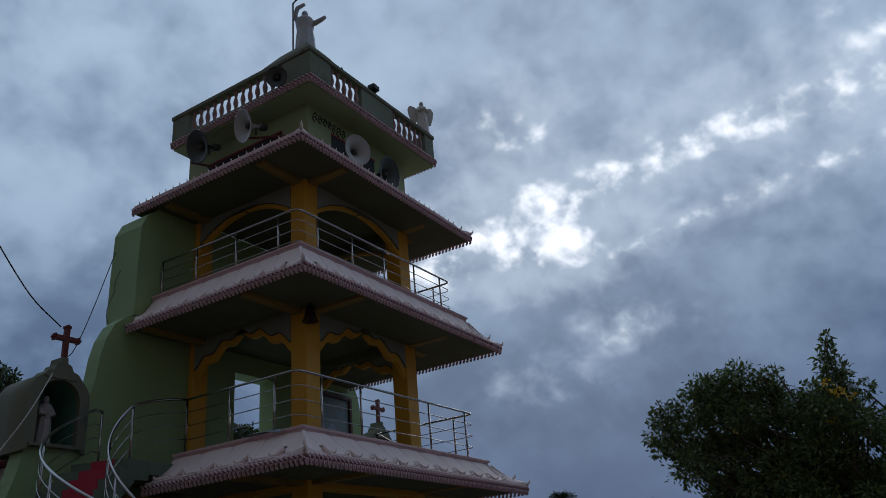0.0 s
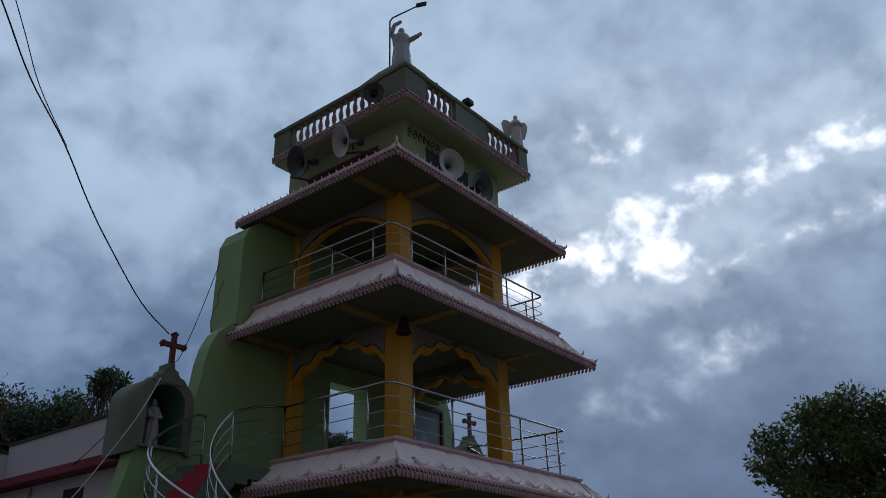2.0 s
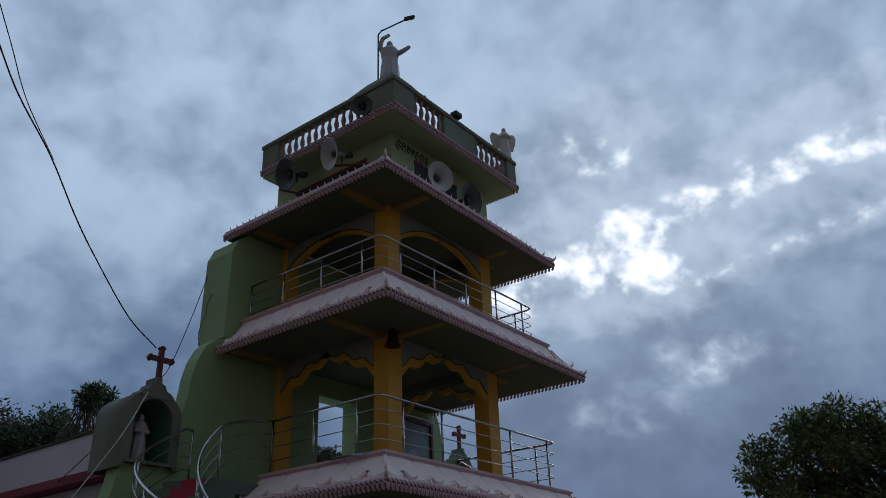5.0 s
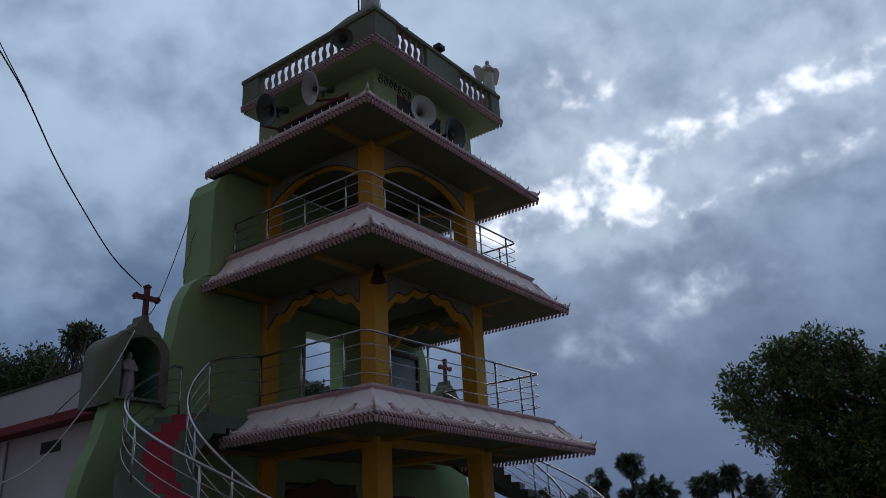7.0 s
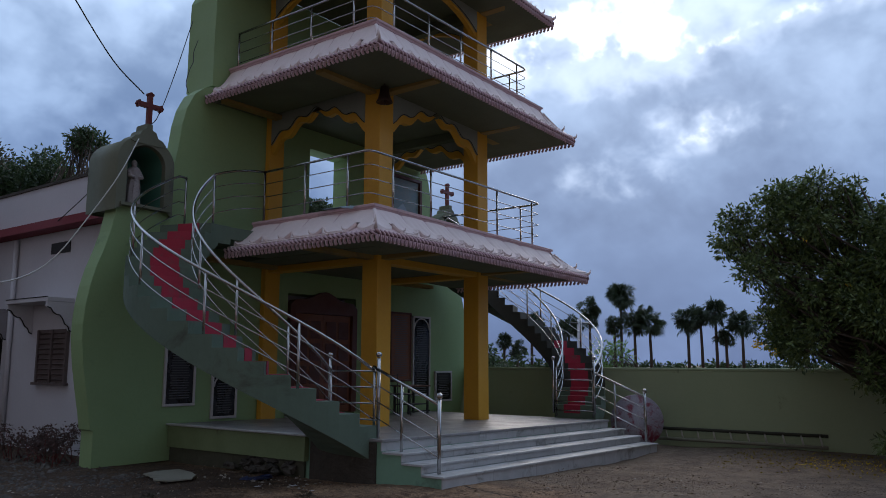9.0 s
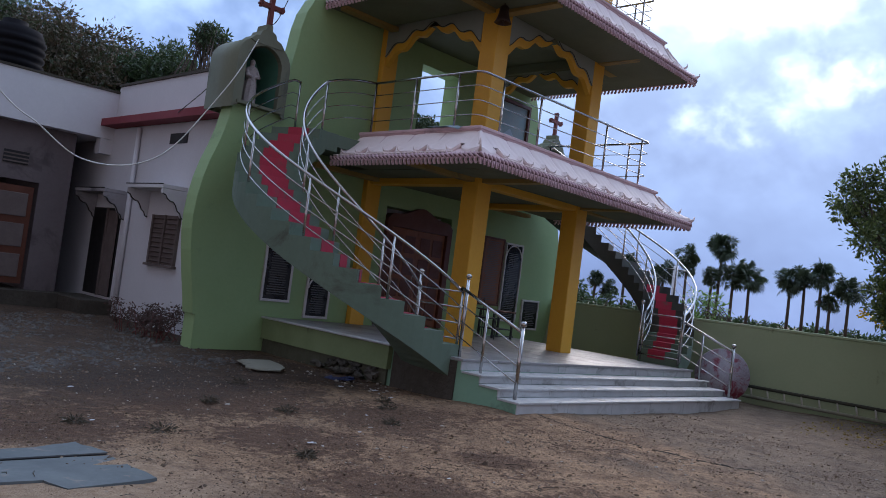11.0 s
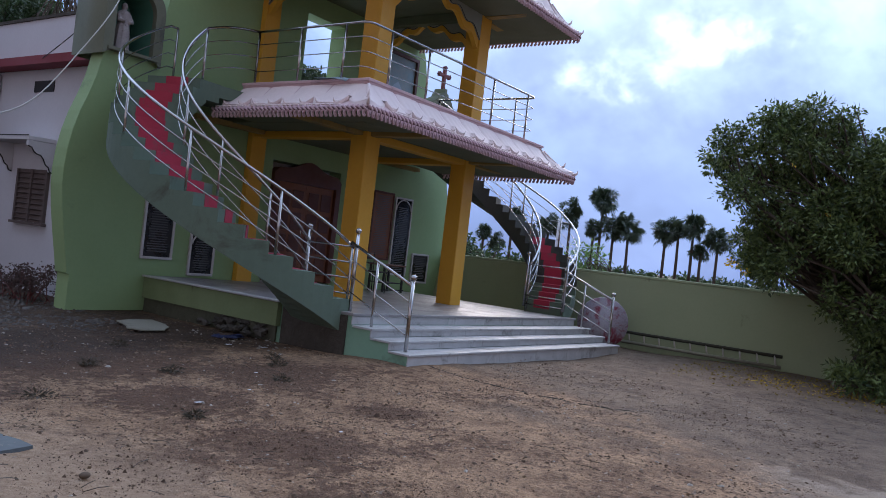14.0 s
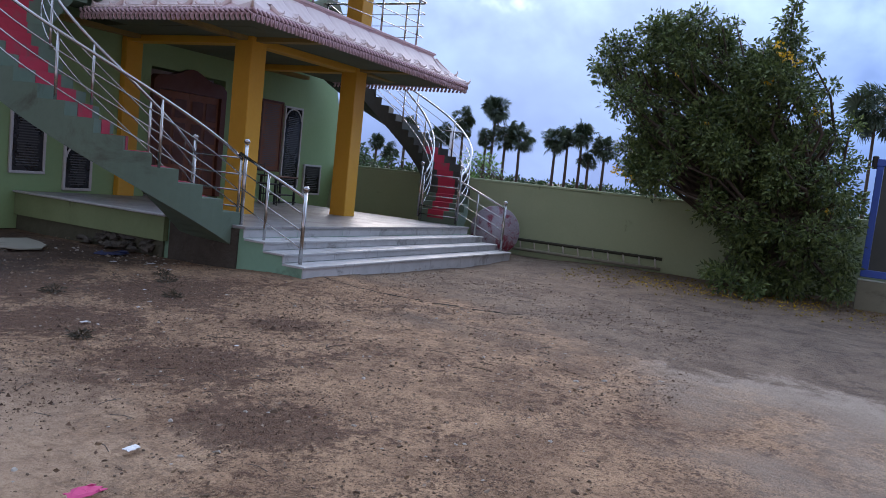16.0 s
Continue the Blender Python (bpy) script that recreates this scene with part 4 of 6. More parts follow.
def plaque(x0, x1, z0, z1, arched=False, label="black granite memorial plaque in a white frame", stone=BLACK_STONE, frame_mat=None, y=FACE):
    board = thing("memorial_plaque", label, "plaque", "memorial plaques")
    f = 0.045
    frame_mat = frame_mat or STATUE_WHITE
    for a, b, c, d in ((x0, x1, z0, z0 + f), (x0, x1, z1 - f, z1), (x0, x0 + f, z0 + f, z1 - f), (x1 - f, x1, z0 + f, z1 - f)):
        part("frame", boxed(a, b, y - 0.05, y - 0.004, c, d, bevel=0.006), frame_mat, board)
    slab = part("slab", boxed(x0 + f, x1 - f, y - 0.03, y - 0.004, z0 + f, z1 - f), stone, board)
    top = z1 - f - 0.05
    if arched:
        w, cx = (x1 - x0) / 2 - f - 0.01, (x0 + x1) / 2
        pts = [(cx + w * math.cos(a), y - 0.034, z1 - f - w * 0.95 + w * 0.9 * math.sin(a)) for a in (math.pi * k / 14 for k in range(15))]
        part("arch_line", tube(bmesh.new(), pts, 0.016, 5), frame_mat, slab)
        top = z1 - f - w * 0.7
    z, w = top, x1 - x0 - 2 * f - 0.12
    lines = bmesh.new()
    while z > z0 + f + 0.06:
        run = w * random.uniform(0.65, 1.0)
        box(lines, (x0 + x1 - run) / 2, (x0 + x1 + run) / 2, y - 0.0325, y - 0.031, z - 0.018, z)
        z -= 0.042
    tagged(part("engraving", lines, ENGRAVED, slab), kind="stuff")
    return board


plaque(7.80, 8.42, 0.88, 1.92)
plaque(8.76, 9.32, 0.63, 1.45, True, "small black granite plaque with an arched border")
plaque(13.56, 14.30, 1.20, 2.78, False, "brown wooden notice board with rows of plates", BROWN_WOOD, DARK_WOOD)
plaque(14.36, 15.02, 0.86, 2.72, True, "tall black granite plaque with an arched border")
plaque(15.22, 15.90, 0.70, 1.43, False, "square black granite plaque in a white frame")

# picture panel on the first-floor wall
pic = thing("wall_picture", "faded blue and grey framed wall panel", "picture")
for a, b, c, d in ((13.45, 14.6, 4.55, 4.62), (13.45, 14.6, 5.93, 6.0), (13.45, 13.52, 4.624, 5.926), (14.53, 14.6, 4.624, 5.926)):
    part("frame", boxed(a, b, FACE - 0.09, FACE - 0.004, c, d), DARK_WOOD, pic)
part("panel", boxed(13.524, 14.526, FACE - 0.03, FACE - 0.004, 4.624, 5.926), material("faded_blue_print", (0.16, 0.27, 0.31), (0.27, 0.30, 0.29), 0.5, coarse=3.0, amount=1.0), pic)
part("blue_patch", prism(bmesh.new(), [(13.6, 4.63), (14.3, 4.63), (14.2, 5.1), (13.95, 5.35), (13.75, 5.2)], FACE - 0.034, FACE - 0.031), STATUE_BLUE, pic)


# ---- niches, crosses, statues ----
def niche_outline(cx, w, z0, spring, rise, n=14):
    pts = [(cx - w, z0)]
    for k in range(n + 1):
        a = math.pi * (1 - k / n)
        pts.append((cx + w * math.cos(a), spring + rise * math.sin(a)))
    return pts + [(cx + w, z0)]


def niche(cx):
    base, y0, y1 = 4.155, FACE - 0.10, FACE + 0.80
    own = thing("statue_niche", "weathered grey-green arched niche on the wall top", "niche", "statue niches")
    outer = niche_outline(cx, 0.52, base - 0.10, 4.92, 0.44)
    inner = niche_outline(cx, 0.35, base, 4.88, 0.33)
    bm = bmesh.new()
    rings = [[bm.verts.new((x, y, z)) for x, z in o] for o, y in ((outer, y0), (inner, y0), (inner, y0 + 0.75), (outer, y1))]
    n = len(outer)
    for a, b in ((0, 1), (1, 2), (3, 0)):
        for k in range(n - 1):
            bm.faces.new((rings[a][k], rings[a][k + 1], rings[b][k + 1], rings[b][k])).smooth = a == 3
    bm.faces.new(rings[3])
    part("shell", bm, NICHE_GREY, own)
    part("recess", prism(bmesh.new(), inner, y0 + 0.74, y0 + 0.8), TEAL, own, "teal painted recess")
    lining = bmesh.new()
    li = [(cx + (x - cx) * 0.985, z - 0.006) for x, z in inner]
    a = [lining.verts.new((x, y0 + 0.10, z)) for x, z in li]
    b = [lining.verts.new((x, y0 + 0.735, z)) for x, z in li]
    for k in range(n // 2, n - 1):
        lining.faces.new((a[k], a[k + 1], b[k + 1], b[k])).smooth = True
    part("lining", lining, TEAL, own, "teal painted recess")
    crest = [(cx - 0.24, 5.22), (cx - 0.33, 5.25), (cx - 0.26, 5.33), (cx - 0.17, 5.36), (cx - 0.13, 5.45), (cx - 0.06, 5.48), (cx - 0.05, 5.58), (cx + 0.05, 5.58), (cx + 0.06, 5.48), (cx + 0.13, 5.45), (cx + 0.17, 5.36), (cx + 0.26, 5.33), (cx + 0.33, 5.25), (cx + 0.24, 5.22)]
    part("crest", prism(bmesh.new(), crest, y0 - 0.02, y0 + 0.3), NICHE_GREY, own)
    part("sill", boxed(cx - 0.45, cx + 0.45, y0 - 0.04, y1, base - 0.02, base + 0.03), NICHE_GREY, own)
    cross = thing("cross", "red-brown cross with trefoil ends on the niche", "cross", "crosses")
    y = y0 + 0.1
    cx += 0.07
    bm = bmesh.new()
    box(bm, cx - 0.042, cx + 0.042, y, y + 0.08, 5.57, 6.14, 0.008)
    box(bm, cx - 0.20, cx + 0.20, y + 0.002, y + 0.078, 5.90, 5.985, 0.008)
    part("cross_body", bm, CROSS_RED, cross)
    for ex, ez, dx, dz in ((-0.21, 5.942, 0, 1), (0.21, 5.942, 0, 1), (0, 6.14, 1, 0)):
        bm = bmesh.new()
        for s in (-1, 0, 1):
            lathe(bm, [(0.026, 0), (0.026, 0.08)], (cx + ex + dx * s * 0.035 + (0.02 * (ex > 0) - 0.02 * (ex < 0)) * (s == 0), y, ez + dz * s * 0.035 + (0.02 if dx and s == 0 else 0)), 8, Matrix.Rotation(radians(-90), 4, "X"))
        part("trefoil", bm, CROSS_RED, cross)
    return y0


def robed_statue(name, label, place, height, mats=STATUE_WHITE, arms=(), wings=False, wide=1.0):
    """A plain robed shape of one mesh."""
    bm = bmesh.new()
    h = height
    prof = [(0.16, 0), (0.165, 0.04), (0.15, 0.1), (0.135, 0.3), (0.12, 0.5), (0.115, 0.58), (0.13, 0.68), (0.135, 0.76), (0.10, 0.82), (0.045, 0.845), (0.042, 0.86)]
    lathe(bm, [(r * h * wide, z * h) for r, z in prof], (0, 0, 0), 18)
    for k in range(9):
        a = 2 * math.pi * k / 9
        tube(bm, [(0.145 * h * wide * math.cos(a), 0.145 * h * wide * math.sin(a), 0.02 * h), (0.125 * h * wide * math.cos(a + 0.1), 0.125 * h * wide * math.sin(a + 0.1), 0.42 * h), (0.10 * h * wide * math.cos(a + 0.2), 0.10 * h * wide * math.sin(a + 0.2), 0.6 * h)], 0.018 * h, 5)
    ball(bm, (0, 0, 0.915 * h), 0.068 * h, (0.85, 0.95, 1.2))
    for pts in arms:
        tube(bm, [(x * h, y * h, z * h) for x, y, z in pts], 0.055 * h, 8, 0.032 * h)
    if wings:
        for s in (-1, 1):
            outline = [(s * 0.04, 0.72), (s * 0.16, 0.86), (s * 0.30, 0.88), (s * 0.36, 0.76), (s * 0.33, 0.58), (s * 0.26, 0.36), (s * 0.17, 0.34), (s * 0.08, 0.5)]
            prism(bm, [(x * h, z * h) for x, z in outline], 0.07 * h, 0.11 * h)
    ob = new(name, mesh_of(name, bm, mats))
    ob.matrix_basis = place
    whole = ob.modifiers.new("whole", "REMESH")
    whole.mode, whole.voxel_size, whole.use_smooth_shade = "VOXEL", 0.014 * height, True
    return tagged(ob, label, "statue")


STATUE_AGED = material("aged_patterned_plaster", (0.42, 0.38, 0.37), (0.26, 0.235, 0.235), 0.7, coarse=9, fine=40, amount=0.8, stain=(0.15, 0.13, 0.13), stain_scale=14, stain_from=0.54)
for cx in (7.22, 2 * XC - 7.22):
    y0 = niche(cx)
    if cx < XC:
        robed_statue("niche_statue", "white plaster robed statue standing in the niche", Matrix.Translation((cx - 0.05, y0 + 0.30, 4.185)), 0.82, STATUE_AGED, arms=(((0.1, 0, 0.76), (0.14, -0.08, 0.62), (0.05, -0.15, 0.6)), ((-0.1, 0, 0.76), (-0.14, -0.08, 0.62), (-0.05, -0.15, 0.6))))

# figures on the parapet, on the plinth at the front corner
top = thing("roof_plinth", "mossy sloping plinth under the corner statue", "plinth")
bm = bmesh.new()
low = [bm.verts.new(v) for v in ((P0 + 0.0, PY0 + 0.02, 11.434), (P0 + 0.95, PY0 + 0.02, 11.434), (P0 + 0.95, PY0 + 1.35, 11.434), (P0 + 0.0, PY0 + 1.35, 11.434))]
high = [bm.verts.new(v) for v in ((P0 + 0.12, PY0 + 0.15, 11.66), (P0 + 0.75, PY0 + 0.15, 11.66), (P0 + 0.75, PY0 + 0.85, 11.66), (P0 + 0.12, PY0 + 0.85, 11.66))]
bm.faces.new(high)
for k in range(4):
    bm.faces.new((low[k], low[(k + 1) % 4], high[(k + 1) % 4], high[k]))
part("sloping_base", bm, NICHE_GREY, top)
robed_statue("corner_statue", "white and blue robed statue with raised arms", Matrix.Translation((P0 + 0.40, PY0 + 0.46, 11.56)) @ Matrix.Rotation(radians(-48), 4, "Z"), 1.22, STATUE_ROBE,
             arms=(((0.08, 0, 0.74), (0.17, -0.08, 0.69), (0.28, -0.12, 0.74), (0.34, -0.13, 0.79)), ((-0.10, 0, 0.74), (-0.17, -0.05, 0.84), (-0.12, -0.09, 0.98), (0.0, -0.10, 1.06))), wide=1.18)
robed_statue("angel_statue", "white winged statue on the parapet", Matrix.Translation((13.42, PY0 + 0.12, 11.43)) @ Matrix.Rotation(radians(-35), 4, "Z"), 0.92, STATUE_WHITE, wings=True,
             arms=(((0.1, 0, 0.76), (0.12, -0.1, 0.66), (0.0, -0.16, 0.7)), ((-0.1, 0, 0.76), (-0.12, -0.1, 0.66), (0.0, -0.16, 0.7))))
lamp = thing("street_lamp", "thin bent lamp arm over the corner statue", "lamp")
part("arm", tube(bmesh.new(), [(P0 + 0.36, PY0 + 0.75, 11.3), (P0 + 0.36, PY0 + 0.75, 13.10), (P0 + 0.40, PY0 + 0.7, 13.20), (P0 + 0.80, PY0 + 0.3, 13.58)], 0.018, 6), BLACK, lamp)
part("head", along(boxed(-0.10, 0.14, -0.05, 0.05, -0.03, 0.03, bevel=0.012), Matrix.Translation((P0 + 0.82, PY0 + 0.28, 13.60)) @ Matrix.Rotation(radians(-42), 4, "Z") @ Matrix.Rotation(radians(-22), 4, "Y")), HORN_DARK, lamp)
spot = thing("flood_lamp", "small dark flood lamp on the parapet cap", "lamp")
bm = boxed(11.40, 11.46, PY0 + 0.02, PY0 + 0.08, 11.43, 11.53)
box(bm, 11.30, 11.52, PY0 - 0.05, PY0 + 0.13, 11.53, 11.66, 0.02)
part("housing", bm, BLACK, spot)
nub = thing("parapet_knob", "small dark knob on the parapet cap", "knob")
part("stem", lathe(bmesh.new(), [(0.02, 0), (0.02, 0.05), (0.035, 0.07), (0.0, 0.11)], (10.35, PY0 + 0.05, 11.43), 8), BLACK, nub)


def loudspeaker(place, aim, size, mat, label):
    """A re-entrant horn: bell, throat and driver; aim is the way the mouth points."""
    own = thing("horn_loudspeaker", label, "loudspeaker", "horn loudspeakers")
    turn = Vector(aim).to_track_quat("Z", "Y").to_matrix().to_4x4()
    r = size
    shell = [(0.10 * r, -1.15 * r), (0.14 * r, -0.8 * r), (0.24 * r, -0.5 * r), (0.45 * r, -0.22 * r), (0.75 * r, -0.06 * r), (r, 0.0), (1.04 * r, 0.03 * r), (1.0 * r, 0.05 * r), (0.93 * r, 0.0), (0.60 * r, -0.17 * r), (0.36 * r, -0.36 * r), (0.2 * r, -0.58 * r), (0.0, -0.7 * r)]
    part("bell", lathe(bmesh.new(), shell, place, 28, turn), mat, own)
    # dark colour on the centre piece paints the shade inside the horn's mouth
    part("shaded_plug", lathe(bmesh.new(), [(0.0, -0.55 * r), (0.16 * r, -0.5 * r), (0.18 * r, -0.3 * r), (0.1 * r, -0.16 * r), (0.0, -0.13 * r)], place, 14, turn), HORN_DARK, own)
    part("driver", lathe(bmesh.new(), [(0.0, -1.6 * r), (0.22 * r, -1.58 * r), (0.24 * r, -1.2 * r), (0.1 * r, -1.15 * r)], place, 14, turn), HORN_DARK, own)
    back = Vector(place) + Vector(aim).normalized() * (-0.9 * r)
    part("bracket", tube(bmesh.new(), [back, back + Vector((0, 0, -0.18))], 0.02, 6), HORN_DARK, own)
    return own


loudspeaker((10.88, 8.32, 9.86), (-0.25, -1, -0.12), 0.31, HORN_GREY, "grey metal horn loudspeaker on a rusty arm")
loudspeaker((12.0, 8.36, 9.80), (0.05, -1, -0.16), 0.37, HORN_DARK, "dark metal horn loudspeaker on the tower")
loudspeaker((9.10, 9.70, 10.12), (-0.92, 0.29, -0.27), 0.32, HORN_GREY, "light grey horn loudspeaker facing outwards")
loudspeaker((9.16, 11.05, 10.22), (-0.92, 0.12, -0.35), 0.33, HORN_DARK, "horn loudspeaker with a perforated rim")
loudspeaker((9.22, 8.95, 11.0), (-1, -0.6, -0.25), 0.21, HORN_DARK, "black horn loudspeaker fixed to the parapet")
for pts in ([(9.25, 9.8, 9.95), (9.7, 9.15, 9.96), (9.84, 9.2, 9.96)], [(9.3, 11.4, 10.05), (9.84, 11.0, 9.98)], [(11.05, 8.6, 9.7), (11.05, 8.9, 9.7)], [(12.08, 8.6, 9.62), (12.08, 8.9, 9.62)]):
    arm = thing("loudspeaker_arm", "dark angle-iron arm carrying a loudspeaker", "bracket", "loudspeaker arms")
    part("bar", tube(bmesh.new(), pts, 0.028, 4), CROSS_RED, arm)

# painted lettering on the shaft
letters = thing("wall_lettering", "dark painted lettering on the tower shaft", "lettering")
x = 9.98
while x < 11.0:
    w = random.uniform(0.09, 0.16)
    lift = random.uniform(-0.02, 0.03)
    bm = bmesh.new()
    ring = [(x + w / 2 + w * 0.42 * math.cos(a), 8.714, 10.36 + lift + 0.06 * math.sin(a)) for a in (2 * math.pi * k / 10 for k in range(9))]
    tube(bm, ring, 0.013, 4)
    tube(bm, [(x + 0.02, 8.714, 10.44 + lift), (x + w * random.uniform(0.3, 0.9), 8.714, 10.50), (x + w, 8.714, 10.44)], 0.012, 4)
    part("stroke", bm, BLACK, letters)
    x += w + 0.03

# bell under the second eaves
bell = thing("bell", "small dark bronze bell hanging under the eaves", "bell")
part("body", lathe(bmesh.new(), [(0.0, 0.30), (0.04, 0.30), (0.075, 0.26), (0.09, 0.14), (0.12, 0.05), (0.145, 0.0), (0.13, 0.0), (0.0, 0.08)], (9.66, 8.55, 6.0), 18), BRONZE, bell)
part("hanger", tube(bmesh.new(), [(9.66, 8.55, 6.29), (9.66, 8.55, 6.42)], 0.012, 6), BRONZE, bell)
part("clapper", lathe(bmesh.new(), [(0.008, 0.08), (0.01, 0.0), (0.03, -0.03), (0.0, -0.05)], (9.66, 8.55, 6.0), 8), BRONZE, bell)


# ---- porch furniture ----
def stool_table(place, w, d, h, label, name, cat):
    own = thing(name, label, cat)
    own.location.z = -0.084
    x, y = place
    part("tabletop", boxed(x, x + w, y, y + d, FLOOR + h - 0.03, FLOOR + h, bevel=0.006), DARK_WOOD, own)
    for a in (x + 0.03, x + w - 0.07):
        for b in (y + 0.03, y + d - 0.07):
            part("leg", boxed(a, a + 0.04, b, b + 0.04, FLOOR, FLOOR + h - 0.032), BLACK, own)
    part("shelf", boxed(x + 0.05, x + w - 0.05, y + 0.05, y + d - 0.05, FLOOR + 0.2, FLOOR + 0.22), BLACK, own)
    part("foot_bar", boxed(x, x + w, y + 0.02, y + 0.05, FLOOR + 0.05, FLOOR + 0.075), BLACK, own)


stool_table((13.25, 10.9), 0.75, 0.5, 0.62, "black wooden side table against the wall", "side_table", "table")
chair = thing("chair", "dark metal chair standing beside the table", "chair")
chair.location.z = -0.07
part("seat", boxed(12.6, 13.0, 10.6, 11.0, FLOOR + 0.43, FLOOR + 0.46, bevel=0.008), BLACK, chair)
for a in (12.61, 12.97):
    part("leg", tube(bmesh.new(), [(a, 10.62, FLOOR), (a, 10.62, FLOOR + 0.43)], 0.012, 6), BLACK, chair)
    part("leg", tube(bmesh.new(), [(a, 10.98, FLOOR), (a, 11.0, FLOOR + 0.85)], 0.012, 6), BLACK, chair)
for z in (0.62, 0.72, 0.82):
    part("back_bar", tube(bmesh.new(), [(12.61, 11.0, FLOOR + z), (12.97, 11.0, FLOOR + z)], 0.012, 6), BLACK, chair)

# round shrine disc and the ladder by the boundary wall
disc = thing("painted_disc", "round white board painted with red streaks", "board")
m = Matrix.Translation((15.75, 6.82, 0.44)) @ Matrix.Rotation(radians(-72), 4, "Z") @ Matrix.Rotation(radians(90), 4, "X")
part("board", lathe(bmesh.new(), [(0.0, -0.02), (0.53, -0.02), (0.54, 0.0), (0.53, 0.02), (0.0, 0.02)], m.translation, 32, m.to_3x3().to_4x4()), material("streaked_red_white", (0.40, 0.37, 0.41), (0.20, 0.17, 0.21), 0.7, fine=26, amount=0.9, stain=(0.20, 0.022, 0.045), stain_scale=4.2, stain_from=0.47), disc)
ladder = thing("ladder", "old wooden ladder lying on its side along the wall", "ladder")
LADDER_WOOD = {6: material("pale_weathered_wood", (0.27, 0.26, 0.19), (0.16, 0.15, 0.11), 0.9, fine=30), 27: material("dark_weathered_wood", (0.06, 0.06, 0.04), (0.04, 0.04, 0.03), 0.9, fine=30)}
for z in (0.06, 0.27):
    part("stile", tube(bmesh.new(), [(16.38 + (0.05 if z > 0.1 else 0), 6.62, z), (16.40 + (0.05 if z > 0.1 else 0), 3.32, z)], 0.036, 6), LADDER_WOOD[round(z * 100)], ladder)
RUNG = material("pale_rung", (0.52, 0.50, 0.43), None, 0.9)
for k in range(10):
    y = 6.45 - k * 0.335
    part("rung", tube(bmesh.new(), [(16.385, y - 0.03, 0.05), (16.435, y + 0.03, 0.28)], 0.018, 6), RUNG, ladder)

# blue notice board at the edge of the yard
board = thing("notice_board", "blue enamelled steel notice board on a grey plinth", "notice board")
bx, by = 15.2, -0.27
part("plinth", boxed(bx - 0.05, bx + 0.35, by - 2.0, by + 0.02, -0.05, 0.5), CONCRETE_GREEN, board)
for z0, z1 in ((0.56, 0.68), (2.45, 2.57)):
    part("rail", boxed(bx, bx + 0.1, by - 1.9, by, z0, z1, bevel=0.008), BLUE_METAL, board)
for y0 in (by - 0.11, by - 1.9):
    part("stile", boxed(bx + 0.002, bx + 0.098, y0, y0 + 0.105, 0.684, 2.446, bevel=0.008), BLUE_METAL, board)
part("panel", boxed(bx + 0.03, bx + 0.07, by - 1.79, by - 0.114, 0.684, 2.446), HORN_DARK, board)
part("crest", boxed(bx + 0.01, bx + 0.09, by - 0.02, by + 0.08, 2.40, 2.62, bevel=0.02), BLACK, board)


# ---- cables ----
def cable(points, radius, mat, label, sag=0.0):
    own = thing("cable", label, "cable", "cables")
    pts = [Vector(p) for p in points]
    if len(pts) == 2:
        a, b = pts
        pts = [a.lerp(b, t) - Vector((0, 0, sag * 4 * t * (1 - t))) for t in (k / 16 for k in range(17))]
    elif len(pts) > 3:
        ends = [pts[0] * 2 - pts[1]] + pts + [pts[-1] * 2 - pts[-2]]
        smooth = []
        for a, b, c, d in zip(ends, ends[1:], ends[2:], ends[3:]):
            smooth += [0.5 * (2 * b + (c - a) * t + (2 * a - 5 * b + 4 * c - d) * t * t + (3 * b - a - 3 * c + d) * t ** 3) for t in (0, 0.2, 0.4, 0.6, 0.8)]
        pts = smooth + [pts[-1]]
    part("strand", tube(bmesh.new(), pts, radius, 5), mat, own)


cable([(7.13, 11.72, 6.10), (6.25, 11.2, 6.29), (5.15, 10.4, 6.70), (4.51, 9.9, 6.97), (3.74, 9.2, 7.28), (2.99, 8.7, 7.64), (2.41, 8.3, 8.10), (1.7, 7.9, 8.75)], 0.011, CABLE_BLACK, "black overhead cable tied to the cross")
cable([(3.80, 9.25, 7.28), (3.15, 8.8, 7.66), (2.72, 8.45, 8.05), (2.2, 8.2, 8.75)], 0.007, CABLE_BLACK, "thin black wire joined to the overhead cable")
cable([(8.30, 12.15, 7.95), (8.19, 12.1, 7.66), (7.88, 11.95, 6.84), (7.60, 11.84, 6.12), (7.40, 11.76, 5.72), (7.27, 11.75, 5.60)], 0.008, CABLE_BLACK, "black cable from the tower to the cross")
cable([(8.40, 12.1, 7.6), (8.28, 12.05, 7.3), (8.25, 12.0, 7.1), (8.12, 11.9, 6.9), (8.02, 11.85, 6.6), (8.04, 11.8, 6.4)], 0.007, CABLE_BLACK, "loose black cable hanging on the tower wall")
cable([(6.92, 11.45, 5.22), (6.36, 11.0, 4.45), (5.96, 11.0, 3.79), (5.51, 11.0, 3.13), (5.12, 11.0, 2.80), (4.65, 11.0, 2.64), (4.11, 11.0, 2.67), (3.57, 11.0, 3.0), (3.21, 11.0, 3.2), (2.4, 11.0, 3.9)], 0.010, CABLE_WHITE, "white cable swagging down from the niche")
cable([(7.12, 14.3, 4.20), (7.02, 12.6, 4.78)], 0.008, CABLE_BLACK, "short dark cable at the eaves", 0.02)

# a strip of plastic left on the eaves ledge
sheet = thing("plastic_sheet", "pale blue plastic strip lying on the eaves ledge", "sheet")
bm = bmesh.new()
rows = []
